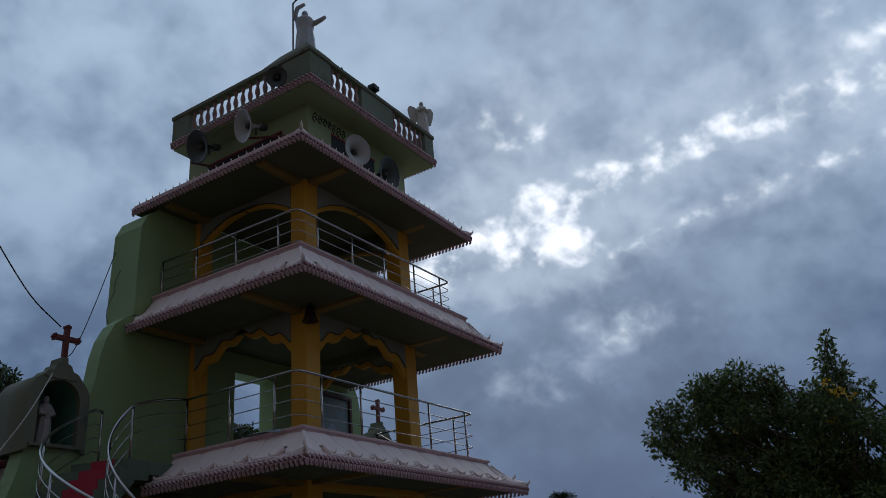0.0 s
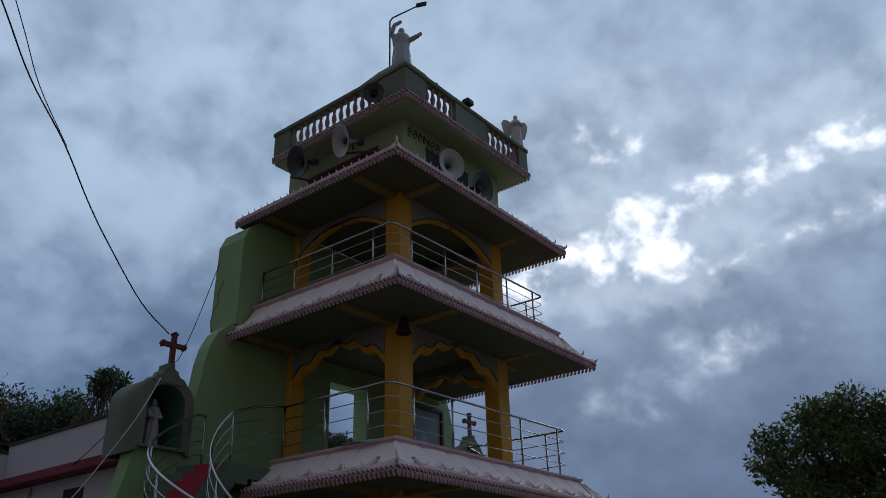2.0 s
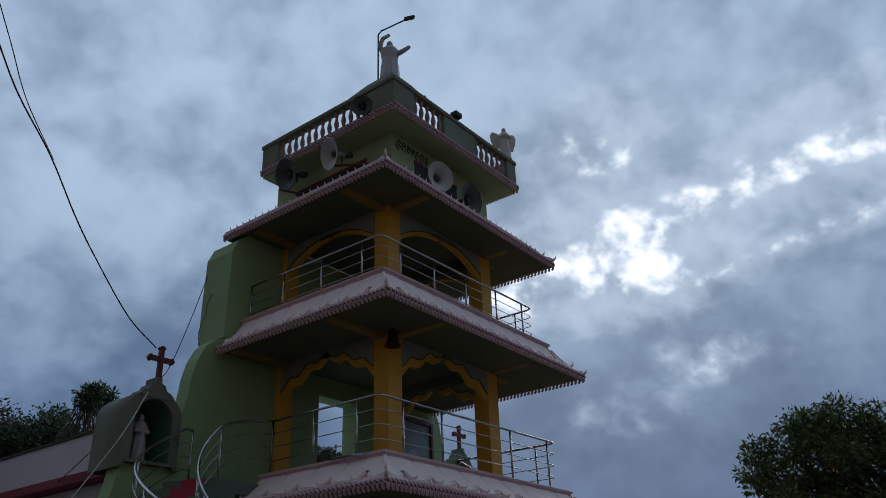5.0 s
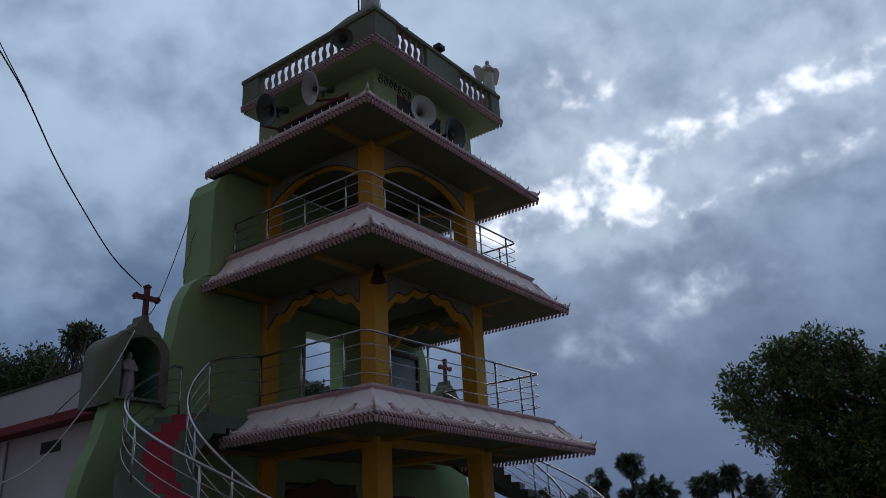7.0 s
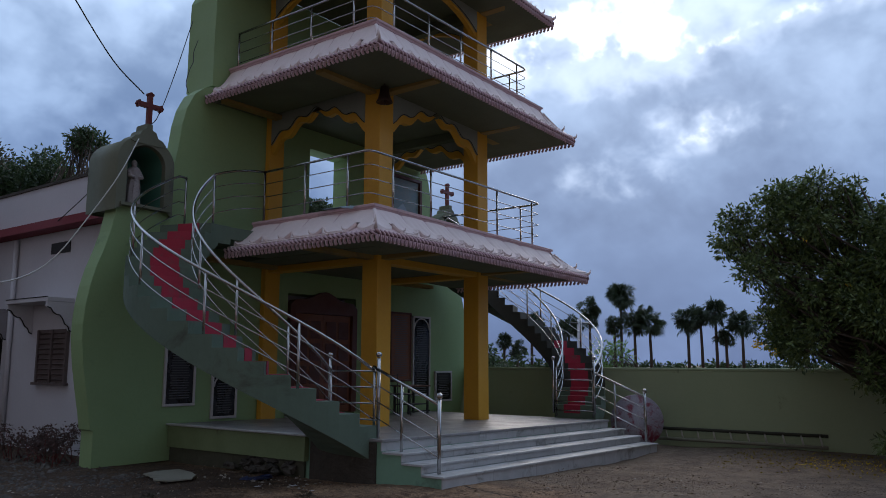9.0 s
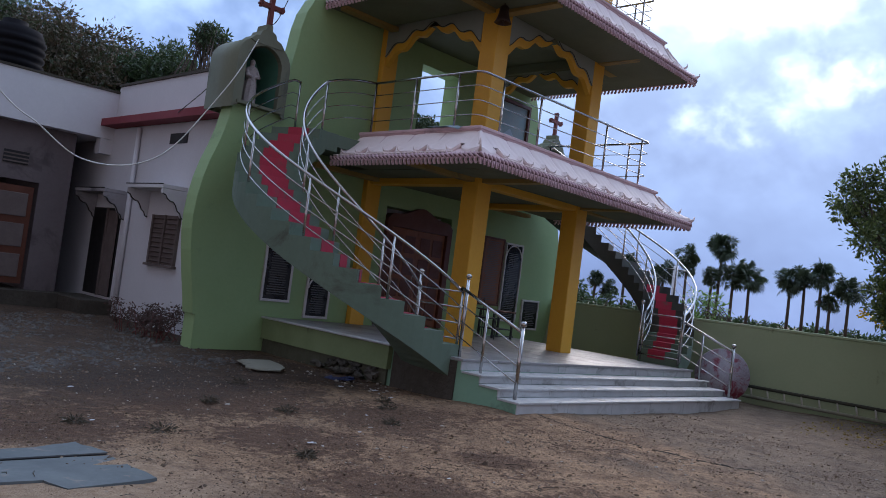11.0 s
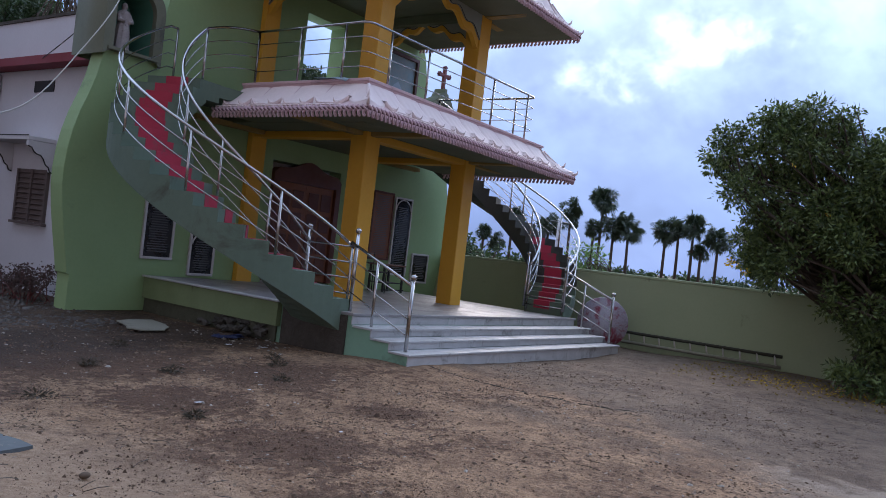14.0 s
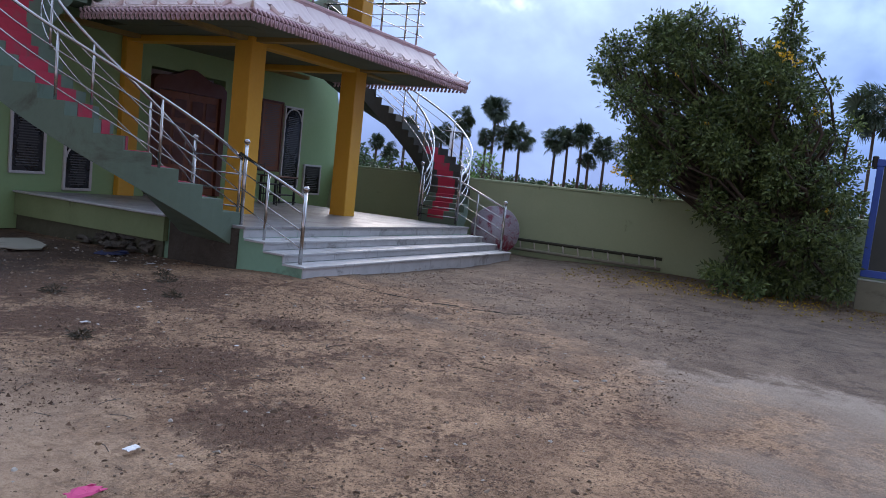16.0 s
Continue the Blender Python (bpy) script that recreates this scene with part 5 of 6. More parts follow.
for k in range(9):
    t = k / 8
    x, y, z = 8.79 - 0.10 * t, 9.0 - 0.72 * t, 4.045 - 0.10 * max(0.0, t - 0.55) ** 1.3
    rows.append([bm.verts.new((x + d * (0.11 - 0.06 * t), y + random.uniform(-0.01, 0.01), z + random.uniform(0, 0.02) - 0.05 * (d < 0) * t)) for d in (-1, 0, 1)])
for a, b in zip(rows, rows[1:]):
    for i in (0, 1):
        bm.faces.new((a[i], a[i + 1], b[i + 1], b[i])).smooth = True
strip = part("strip", bm, material("pale_blue_plastic", (0.28, 0.38, 0.44), (0.22, 0.31, 0.37), 0.5), sheet)
strip.modifiers.new("thick", "SOLIDIFY").thickness = 0.004


# ---- plants ----
def leaf_mesh(name, centres, normals, sizes, mat, ratio=0.42, fold=0.25, seed=1):
    """Many small pointed leaves, each two triangles folded along the middle."""
    rng = np.random.default_rng(seed)
    n = len(centres)
    d = normals + rng.normal(0, 0.7, (n, 3))
    d[:, 2] -= 0.25
    d /= np.linalg.norm(d, axis=1)[:, None] + 1e-9
    side = np.cross(d, rng.normal(0, 1, (n, 3)))
    side /= np.linalg.norm(side, axis=1)[:, None] + 1e-9
    up = np.cross(side, d)
    s = sizes[:, None]
    tip = centres + d * s
    mid = centres + d * s * 0.45
    left, right = mid + side * s * ratio * 0.5 + up * s * fold * 0.3, mid - side * s * ratio * 0.5 + up * s * fold * 0.3
    verts = np.stack([centres, left, tip, right], 1).reshape(-1, 3)
    idx = np.arange(n)[:, None] * 4
    faces = np.concatenate([idx + np.array([[0, 1, 2]]), idx + np.array([[0, 2, 3]])], 0)
    me = bpy.data.meshes.new(name)
    me.from_pydata(verts.tolist(), [], faces.tolist())
    me.materials.append(mat)
    return me


def lump_leaves(lumps, per, size, seed, hollow=0.45):
    rng = np.random.default_rng(seed)
    c, d, s = [], [], []
    for x, y, z, r in lumps:
        k = int(per * r * r)
        v = rng.normal(0, 1, (k, 3))
        v /= np.linalg.norm(v, axis=1)[:, None]
        rad = r * (hollow + (1 - hollow) * rng.random(k) ** 0.6) * (0.72 + 0.6 * rng.random(k) ** 1.6)
        c.append(np.array([x, y, z]) + v * rad[:, None] * np.array([1, 1, 0.85]))
        d.append(v)
        s.append(size * (0.7 + 0.6 * rng.random(k)))
    return np.concatenate(c), np.concatenate(d), np.concatenate(s)


def limb(bm, a, b, r0, r1, rng, bend=0.12):
    a, b = Vector(a), Vector(b)
    pts = [a.lerp(b, t) + Vector(rng.normal(0, bend, 3)) * math.sin(math.pi * t) * (b - a).length * 0.4 for t in (0, 0.25, 0.5, 0.75, 1)]
    tube(bm, pts, r0, 7, r1)
    return pts


def broad_tree(label, base, lumps, size, per, seed, stems=3, leaf=LEAF, trunk_r=0.12, name="tree"):
    own = thing(name, label, "tree")
    rng = np.random.default_rng(seed)
    bm = bmesh.new()
    for k in range(stems):
        foot = Vector(base) + Vector((rng.normal(0, 0.12), rng.normal(0, 0.12), -0.05))
        fork = Vector(base) + Vector((rng.normal(0, 0.4), rng.normal(0, 0.5), 1.1 + 0.3 * rng.random()))
        limb(bm, foot, fork, trunk_r, trunk_r * 0.7, rng)
        for i in range(k, len(lumps), stems):
            limb(bm, fork, lumps[i][:3], trunk_r * 0.42, 0.012, rng, 0.2)
    part("trunk", bm, BARK, own)
    c, d, s = lump_leaves(lumps, per, size, seed)
    ob = new("crown", leaf_mesh("crown", c, d, s, leaf, seed=seed))
    ob.parent = own
    return own


def yard_tree():
    rng = np.random.default_rng(5)
    lumps = []
    # a broad, bushy crown that reaches the ground
    bounds = ((0.2, 2.15, -0.25), (1.0, 2.2, -0.25), (1.3, 2.4, -0.2), (1.6, 2.75, -0.2), (1.68, 3.75, -0.15), (2.0, 4.0, -0.1), (2.5, 4.0, 0.05), (2.85, 3.95, 0.2), (3.25, 4.3, 0.35), (3.5, 4.75, 0.45), (4.0, 4.85, 0.85), (4.4, 4.4, 1.3), (4.9, 3.7, 2.4))
    zs, ls, rs = zip(*bounds)
    while len(lumps) < 330:
        z, y = rng.uniform(0.2, 4.75), rng.uniform(-0.3, 4.8)
        r = rng.uniform(0.16, 0.40)
        if not float(np.interp(z, zs, rs)) + r * 0.8 < y < float(np.interp(z, zs, ls)) - r * 0.8:
            continue
        if 1.75 < y < 2.3 and z > 4.25 or 3.85 < y < 4.15 and z > 4.0:
            continue
        if z < 2.0 and y > 2.5 and rng.random() < 0.55:
            continue
        lumps.append((15.25 + rng.uniform(-1.1, 1.1) * (0.65 + 0.35 * math.sin(z * 0.7)), y, z, r))
    for y, z, r in ((4.72, 3.75, 0.2), (4.85, 3.95, 0.14), (4.5, 4.25, 0.2), (4.6, 4.4, 0.13), (3.6, 4.72, 0.17), (3.3, 4.74, 0.2), (2.95, 4.76, 0.16), (2.55, 4.68, 0.15), (2.25, 4.72, 0.12), (4.0, 2.1, 0.16), (4.0, 2.5, 0.16), (0.95, 4.1, 0.2), (0.6, 3.7, 0.18), (0.2, 3.1, 0.2), (0.05, 2.4, 0.2), (0.0, 1.8, 0.25), (4.2, 3.25, 0.16)):
        lumps.append((15.0 + rng.normal(0, 0.2), y, z, r))
    # a pointed leader
    for k in range(7):
        lumps.append((15.1, 1.42 + rng.normal(0, 0.05), 4.35 + 0.14 * k, 0.27 - 0.027 * k))
    own = broad_tree("bushy dark green tree with yellow flowers by the wall", (15.3, 1.9, 0), lumps, 0.092, 3300, 11, 4)
    for k, lump in enumerate([(14.3, 1.3, 4.1, 0.12), (14.3, 1.15, 4.0, 0.09), (14.3, 1.45, 4.25, 0.08), (13.95, 3.8, 1.95, 0.10), (14.05, 3.6, 1.8, 0.08), (14.3, 1.5, 3.65, 0.07), (14.1, 2.4, 2.9, 0.05), (14.1, 3.0, 3.7, 0.05), (14.2, 0.7, 3.2, 0.08), (14.4, 0.3, 1.6, 0.07)]):
        c, d, s = lump_leaves([lump], 2600, 0.05, 4 + k, 0.0)
        ob = tagged(new("flower_cluster", leaf_mesh("flower_cluster", c, d, s, PETAL, 0.8, seed=3 + k)), kind="stuff")
        ob.parent = own
    c, d, s = lump_leaves([(14.0, 1.75, 0.25, 0.28), (13.95, 1.3, 0.2, 0.25), (14.05, 2.0, 0.4, 0.2)], 2500, 0.12, 8, 0.0)
    own = thing("weed_clump", "bright green weeds under the tree", "plant")
    ob = new("leaves", leaf_mesh("leaves", c, d, s, LEAF, 0.35, seed=9))
    ob.parent = own


yard_tree()


def far_place(turn, dist):
    return math.sin(radians(turn)) * dist, math.cos(radians(turn)) * dist


def palm(height, crown, seed, tall=1.0):
    """A palmyra palm: slim trunk and a round head of stiff fans."""
    rng = np.random.default_rng(seed)
    own = thing("palm_tree", "tall palmyra palm with a round dark crown", "palm tree", "palmyra palms")
    lean = rng.normal(0, 0.25)
    part("trunk", tube(bmesh.new(), [(0, 0, -0.5), (0.1 * lean, 0, height * 0.4), (0.5 * lean, 0.0, height * 0.8), (lean, 0, height)], 0.26, 8, 0.17), BARK, own)
    verts, faces = [], []
    heart = Vector((lean, 0, height))
    for k in range(52):
        e = math.asin(rng.uniform(-0.95, 1.0))
        a = rng.random() * 2 * math.pi
        d = Vector((math.cos(a) * math.cos(e), math.sin(a) * math.cos(e), math.sin(e) * tall))
        stalk = crown * rng.uniform(0.12, 0.62)
        hub = heart + d * stalk
        d.normalize()
        right = d.cross(Vector((0.02, 0.01, 1))).normalized()
        up = right.cross(d).normalized()
        tilt = rng.uniform(-1.5, 1.5)
        right, up = right * math.cos(tilt) + up * math.sin(tilt), up * math.cos(tilt) - right * math.sin(tilt)
        fan = crown * rng.uniform(0.34, 0.46)
        i0 = len(verts)
        verts += [tuple(heart + right * 0.05), tuple(heart - right * 0.05), tuple(hub - right * 0.03), tuple(hub + right * 0.03)]
        faces.append((i0, i0 + 1, i0 + 2, i0 + 3))
        for j in range(13):
            b = radians(-105 + 210 * j / 12) + rng.normal(0, 0.04)
            w = radians(7.5)
            way = lambda g, f: d * math.cos(g) * f + right * math.sin(g) * f
            i = len(verts)
            long = fan * rng.uniform(0.85, 1.1)
            droop = up * (-0.16 * fan) - Vector((0, 0, 0.10 * fan))
            verts += [tuple(hub), tuple(hub + way(b - w, long * 0.6)), tuple(hub + way(b, long) + droop), tuple(hub + way(b + w, long * 0.6) + up * 0.05)]
            faces.append((i, i + 1, i + 2, i + 3))
    me = bpy.data.meshes.new("crown")
    me.from_pydata(verts, [], faces)
    me.materials.append(LEAF_PALM)
    ob = new("crown", me)
    ob.parent = own
    return own


DIST = 130.0
# turn from +y, height of the crown's heart as an angle, half width and half height of the crown as angles
PALMS = ((63.55, 3.64, 0.80, 1.09), (65.71, 4.72, 1.02, 0.85), (65.26, 2.71, 0.62, 0.75), (66.64, 3.05, 0.78, 1.15), (67.72, 2.90, 0.92, 1.08), (70.23, 3.10, 0.90, 1.25), (72.08, 3.64, 0.92, 1.05),
         (71.13, 3.07, 0.55, 0.70), (72.70, 1.96, 0.64, 0.81), (73.75, 2.85, 0.86, 1.06), (59.39, 3.0, 0.86, 0.78), (62.01, 2.6, 0.76, 0.78), (58.35, 0.96, 0.6, 0.7), (61.19, 1.63, 0.62, 0.62), (57.4, 1.6, 0.6, 0.6), (77.6, 2.4, 0.85, 0.9), (90.6, 6.6, 1.7, 1.7))
for k, (turn, rise, wide, tall) in enumerate(PALMS):
    crown = DIST * math.tan(radians(wide))
    p = palm(1.6 + DIST * math.tan(radians(rise)), crown * 1.47, 40 + k, tall / wide)
    x, y = far_place(turn, DIST)
    p.matrix_basis = Matrix.Translation((x, y, 0)) @ Matrix.Rotation(0.7 * k, 4, "Z")


def far_hedge():
    rng = np.random.default_rng(3)
    lumps = []
    for turn in np.arange(-8, 112, 0.28):
        dist = 150 + rng.uniform(-6, 6)
        x, y = far_place(turn, dist)
        lumps.append((x, y, rng.uniform(0.3, 1.5), rng.uniform(0.8, 1.3)))
    c, d, s = lump_leaves(lumps, 60, 0.8, 2, 0.2)
    tagged(new("far_hedge", leaf_mesh("far_hedge", c, d, s, LEAF_FAR, 0.5, seed=2)), "distant dark green field hedge", "hedge", "", "stuff")


far_hedge()


def crown_lumps(x, y, z, r, count, seed, flat=0.75):
    rng = np.random.default_rng(seed)
    out = []
    for k in range(count):
        v = rng.normal(0, 1, 3)
        v /= np.linalg.norm(v)
        q = rng.random() ** 0.4
        out.append((x + v[0] * r * q, y + v[1] * r * q, z + v[2] * r * q * flat, r * rng.uniform(0.22, 0.40)))
    return out


# trees behind the hall, and beyond the wall
for k, (turn, dist, z, r) in enumerate(((13.0, 38, 9.0, 3.4), (18.5, 36, 8.7, 2.6), (21.5, 40, 8.7, 2.6), (24.6, 38, 9.2, 2.2), (16.0, 44, 9.4, 3.0), (27.9, 34, 10.45, 0.72), (26.4, 38, 7.6, 2.4), (28.6, 38, 8.0, 1.9), (8.0, 40, 8.5, 3.6), (3.0, 38, 8.0, 3.6), (30.0, 42, 6.9, 2.6), (44.0, 40, 9.1, 1.0))):
    x, y = far_place(turn, dist)
    broad_tree("leafy dark green tree behind the church hall", (x, y, 0), crown_lumps(x, y, z, r, 60, 70 + k), 0.20, 420, 90 + k, 2, LEAF_RUSSET if k in (1, 2, 4) else LEAF_FAR, 0.22)
broad_tree("dark bushy tree beyond the compound wall", (18.6, 12.0, 0), crown_lumps(18.6, 12.0, 1.35, 0.95, 34, 31), 0.14, 500, 32, 2, LEAF_FAR, 0.08)
broad_tree("light green feathery bush beyond the compound wall", (18.6, 8.6, 0), crown_lumps(18.6, 8.7, 1.7, 0.62, 20, 33), 0.10, 700, 34, 3, LEAF_LIGHT, 0.03)

pole = thing("utility_pole", "grey concrete utility pole with a crossarm", "pole")
px_, py_ = far_place(62.8, 45)
part("shaft", tube(bmesh.new(), [(px_, py_, 0), (px_, py_, 4.1)], 0.14, 6), WHITE_WALL, pole)
part("crossarm", tube(bmesh.new(), [(px_ - 0.6, py_ + 0.3, 3.9), (px_ + 0.6, py_ - 0.3, 3.9)], 0.05, 4), HORN_DARK, pole)


def shrub():
    own = thing("dry_shrub", "leggy reddish shrub at the foot of the wall", "shrub")
    rng = np.random.default_rng(8)
    bm = bmesh.new()
    tips = []
    for k in range(40):
        a = Vector((rng.uniform(6.3, 6.9), rng.uniform(12.3, 14.2), 0))
        b = a + Vector((rng.normal(0, 0.15), rng.normal(0, 0.2), rng.uniform(0.25, 0.55)))
        tube(bm, [a, a.lerp(b, 0.5) + Vector((0.02, 0.02, 0)), b], 0.008, 4, 0.004)
        tips.append((b.x, b.y, b.z, 0.11))
        tips.append((*a.lerp(b, 0.7), 0.10))
    tagged(part("stem", bm, CROSS_RED, own), kind="stuff")
    c, d, s = lump_leaves(tips, 3200, 0.05, 6, 0.0)
    ob = new("leaves", leaf_mesh("leaves", c, d, s, leaf_material("reddish_leaf", (0.07, 0.05, 0.04), (0.13, 0.075, 0.07)), 0.5, seed=5))
    ob.parent = own


shrub()


# ---- yard surface: patches, litter, leaves ----
def patch(name, outline, z, thick, mat, label, cat, kind="structure"):
    bm = bmesh.new()
    pts = []
    n = len(outline)
    for k in range(n):
        a, b = Vector(outline[k]), Vector(outline[(k + 1) % n])
        for t in (0, 0.25, 0.5, 0.75):
            p = a.lerp(b, t)
            pts.append((p.x + random.uniform(-0.014, 0.014), p.y + random.uniform(-0.012, 0.012)))
    low = [bm.verts.new((x, y, z - thick)) for x, y in pts]
    top = [bm.verts.new((x, y, z)) for x, y in pts]
    bm.faces.new(top)
    for k in range(len(pts)):
        bm.faces.new((low[k], low[(k + 1) % len(pts)], top[(k + 1) % len(pts)], top[k]))
    return tagged(new(name, mesh_of(name, bm, mat)), label, cat, "", kind)


CEMENT = material("blue_grey_stone", (0.115, 0.128, 0.13), (0.085, 0.096, 0.10), 0.92, coarse=2.5, fine=22, amount=0.8, stain=(0.23, 0.185, 0.15), stain_scale=3.4, stain_from=0.55)
patch("pavement_1", ((-0.8, 6.2), (1.0, 6.1), (2.27, 6.06), (2.60, 6.15), (2.72, 5.78), (2.17, 5.79), (-0.8, 5.86)), 0.018, 0.06, CEMENT, "flush blue-grey stone slab edged by sand", "slab")
patch("pavement_2", ((0.9, 5.78), (2.15, 5.73), (2.68, 5.70), (2.74, 5.04), (2.13, 5.0), (2.06, 5.23), (0.9, 5.36)), 0.019, 0.06, CEMENT, "flush blue-grey stone slab edged by sand", "slab")
patch("pavement_3", ((-0.6, 4.80), (1.80, 4.69), (2.02, 4.64), (2.07, 4.34), (1.83, 4.31), (-0.6, 4.42)), 0.018, 0.06, CEMENT, "flush blue-grey stone slab edged by sand", "slab")
patch("pavement_4", ((0.3, 4.34), (1.82, 4.27), (2.07, 4.29), (2.12, 3.95), (2.0, 3.62), (0.3, 3.8)), 0.020, 0.06, CEMENT, "flush blue-grey stone slab edged by sand", "slab")
bm = bmesh.new()
rng_joint = random.Random(6)
for a, b in (((8.42, 6.02), (8.33, 5.38)), ((8.33, 5.36), (8.40, 4.70)), ((8.41, 4.66), (8.56, 4.0)), ((8.58, 3.9), (8.84, 3.3))):
    line = []
    for k in range(9):
        x, y = a[0] + (b[0] - a[0]) * k / 8 + rng_joint.uniform(-0.025, 0.025), a[1] + (b[1] - a[1]) * k / 8
        line.append((x, y, ground_z(x, y) - rng_joint.uniform(0.0, 0.010)))
    tube(bm, line, 0.013, 5)
setting("trim_joint", bm, STONE_AND_SHADE, "dark open joint across the yard", "joint")
bm = tube(bmesh.new(), [(-0.5, 5.84, 0.022), (1.0, 5.80, 0.024), (2.0, 5.77, 0.022), (2.68, 5.74, 0.02)], 0.010, 5)
own = thing("hose", "thin black hose lying on the cement slab", "hose")
part("tube", bm, CABLE_BLACK, own)

# torn board leaning at the foot of the green wall
BOARD = material("torn_board", (0.29, 0.275, 0.22), (0.21, 0.20, 0.16), 0.9, stain=(0.10, 0.09, 0.07), stain_scale=3.0, stain_from=0.56)
card = patch("torn_board", ((6.66, 10.40), (6.95, 10.52), (7.30, 10.45), (7.20, 10.05), (7.10, 9.75), (6.80, 9.45), (6.52, 9.50), (6.40, 9.72), (6.55, 9.95)), 0.034, 0.016, BOARD, "torn pale board lying on the earth", "board", "thing")


def scatter(name, count, area, size, mat, label, seed, flat=0.5, lift=0.0):
    """Loose grit or chips: small uneven lumps in one mesh."""
    rng = np.random.default_rng(seed)
    ring = [(math.cos(1.2566 * k), math.sin(1.2566 * k)) for k in range(5)]
    shape = np.array([(a, b, -0.3) for a, b in ring] + [(a * 0.6, b * 0.6, 0.6) for a, b in ring] + [(0.0, 0.0, 0.8)])
    tri = [(k, (k + 1) % 5, 5 + (k + 1) % 5, 5 + k) for k in range(5)] + [(5 + k, 5 + (k + 1) % 5, 10) for k in range(5)]
    verts, faces = [], []
    x0, x1, y0, y1 = area
    for k in range(count):
        x, y = rng.uniform(x0, x1), rng.uniform(y0, y1)
        if noise.noise((x * 0.7, y * 0.7, seed)) + 0.45 * noise.noise((x * 2.3, y * 2.3, seed)) < rng.uniform(-0.4, 0.45) or math.hypot(x - 1.7, y - 4.3) < rng.uniform(0.6, 2.2):
            continue
        s = size * rng.lognormal(0, 0.45)
        a = rng.random() * 6.28
        v = shape * np.array([s * rng.uniform(0.6, 1.5), s * rng.uniform(0.5, 1.0), s * flat]) + rng.normal(0, 0.10 * s, (11, 3))
        c, sn = math.cos(a), math.sin(a)
        i = len(verts)
        verts += [(x + p[0] * c - p[1] * sn, y + p[0] * sn + p[1] * c, 0.004 + lift + p[2] + ground_z(x, y)) for p in v]
        faces += [tuple(p + i for p in f) for f in tri]
    me = bpy.data.meshes.new(name)
    me.from_pydata(verts, [], faces)
    me.materials.append(mat)
    return tagged(new(name, me), label, "debris", "", "stuff")


EARTH = material("dark_clod", (0.085, 0.053, 0.032), (0.15, 0.096, 0.058), 0.95)
CHIP = material("pale_chip", (0.38, 0.34, 0.29), (0.22, 0.19, 0.15), 0.9)
scatter("dark_grit", 40000, (0.8, 12.5, 1.0, 10.0), 0.0062, EARTH, "dark clods and dry scraps on the sand", 2, 0.5)
scatter("clods", 2200, (0.8, 10.5, 1.2, 9.8), 0.0095, EARTH, "dark clods lying on the sand", 15, 0.55)
scatter("coarse_grit", 160, (0.5, 10.5, 1.8, 10.5), 0.012, EARTH, "larger dark clods on the sand", 5, 0.45)
scatter("pale_chips", 1500, (0.5, 12, 1.2, 10.8), 0.0105, CHIP, "pale chips on the sand", 7, 0.4)
def soil_crumbs():
    """Crumbs that rolled off the tipped soil."""
    rng = np.random.default_rng(77)
    verts, faces = [], []
    for x0, y0, wide in SOIL:
        for k in range(int(1500 * wide)):
            x, y = x0 + rng.normal(0, wide * 0.55), y0 + rng.normal(0, wide * 0.45)
            s = 0.0042 * rng.lognormal(0, 0.55)
            z = ground_z(x, y) + 0.2 * s
            i = len(verts)
            for a in (0.3, 2.3, 4.4):
                verts.append((x + s * rng.uniform(0.7, 1.5) * math.cos(a + k), y + s * rng.uniform(0.7, 1.5) * math.sin(a + k), z - s * 0.4))
            verts.append((x, y, z + s * 0.8))
            faces += [(i, i + 1, i + 3), (i + 1, i + 2, i + 3), (i + 2, i, i + 3)]
    me = bpy.data.meshes.new("soil_crumbs")
    me.from_pydata(verts, [], faces)
    me.materials.append(CRUMB)
    tagged(new("soil_crumbs", me), "dark brown soil crumbs on the sand", "soil", "", "stuff")


CRUMB = leaf_material("soil_crumb", (0.06, 0.035, 0.022), (0.22, 0.14, 0.095), None, 0.95)
soil_crumbs()
scatter("rubble", 5200, (2.6, 6.9, 9.4, 16.4), 0.022, material("mixed_rubble", (0.15, 0.135, 0.12), (0.045, 0.04, 0.035), 0.9, coarse=8, amount=0.9), "broken rubble and scraps beside the hall", 9, 0.5)
scatter("foot_rubble", 200, (7.2, 8.3, 7.6, 9.8), 0.018, CHIP, "broken stones under the stairs", 12, 0.6)


def fallen(name, count, area, size, mat, label, seed):
    rng = np.random.default_rng(seed)
    x0, x1, y0, y1 = area
    c = np.stack([x0 + (x1 - x0) * rng.beta(2, 1.6, count), rng.uniform(y0, y1, count), rng.uniform(0.004, 0.02, count)], 1)
    d = rng.normal(0, 1, (count, 3)) * np.array([1, 1, 0.05]) * 3
    d[:, 2] += 0.25
    tagged(new(name, leaf_mesh(name, c, d, size * (0.6 + 0.8 * rng.random(count)), mat, 0.6, seed=seed)), label, "leaves", "", "stuff")


fallen("fallen_leaves", 1700, (12.4, 16.2, -1.2, 4.6), 0.042, LEAF_DRY, "yellow fallen leaves along the wall", 21)
fallen("fallen_petals", 520, (13.4, 15.2, 0.2, 3.4), 0.038, PETAL, "yellow fallen petals along the wall", 22)
fallen("dry_scraps", 2300, (0.6, 12.0, 1.4, 10.6), 0.032, leaf_material("brown_scrap", (0.12, 0.075, 0.045), (0.30, 0.22, 0.15)), "dry brown leaves scattered on the sand", 23)

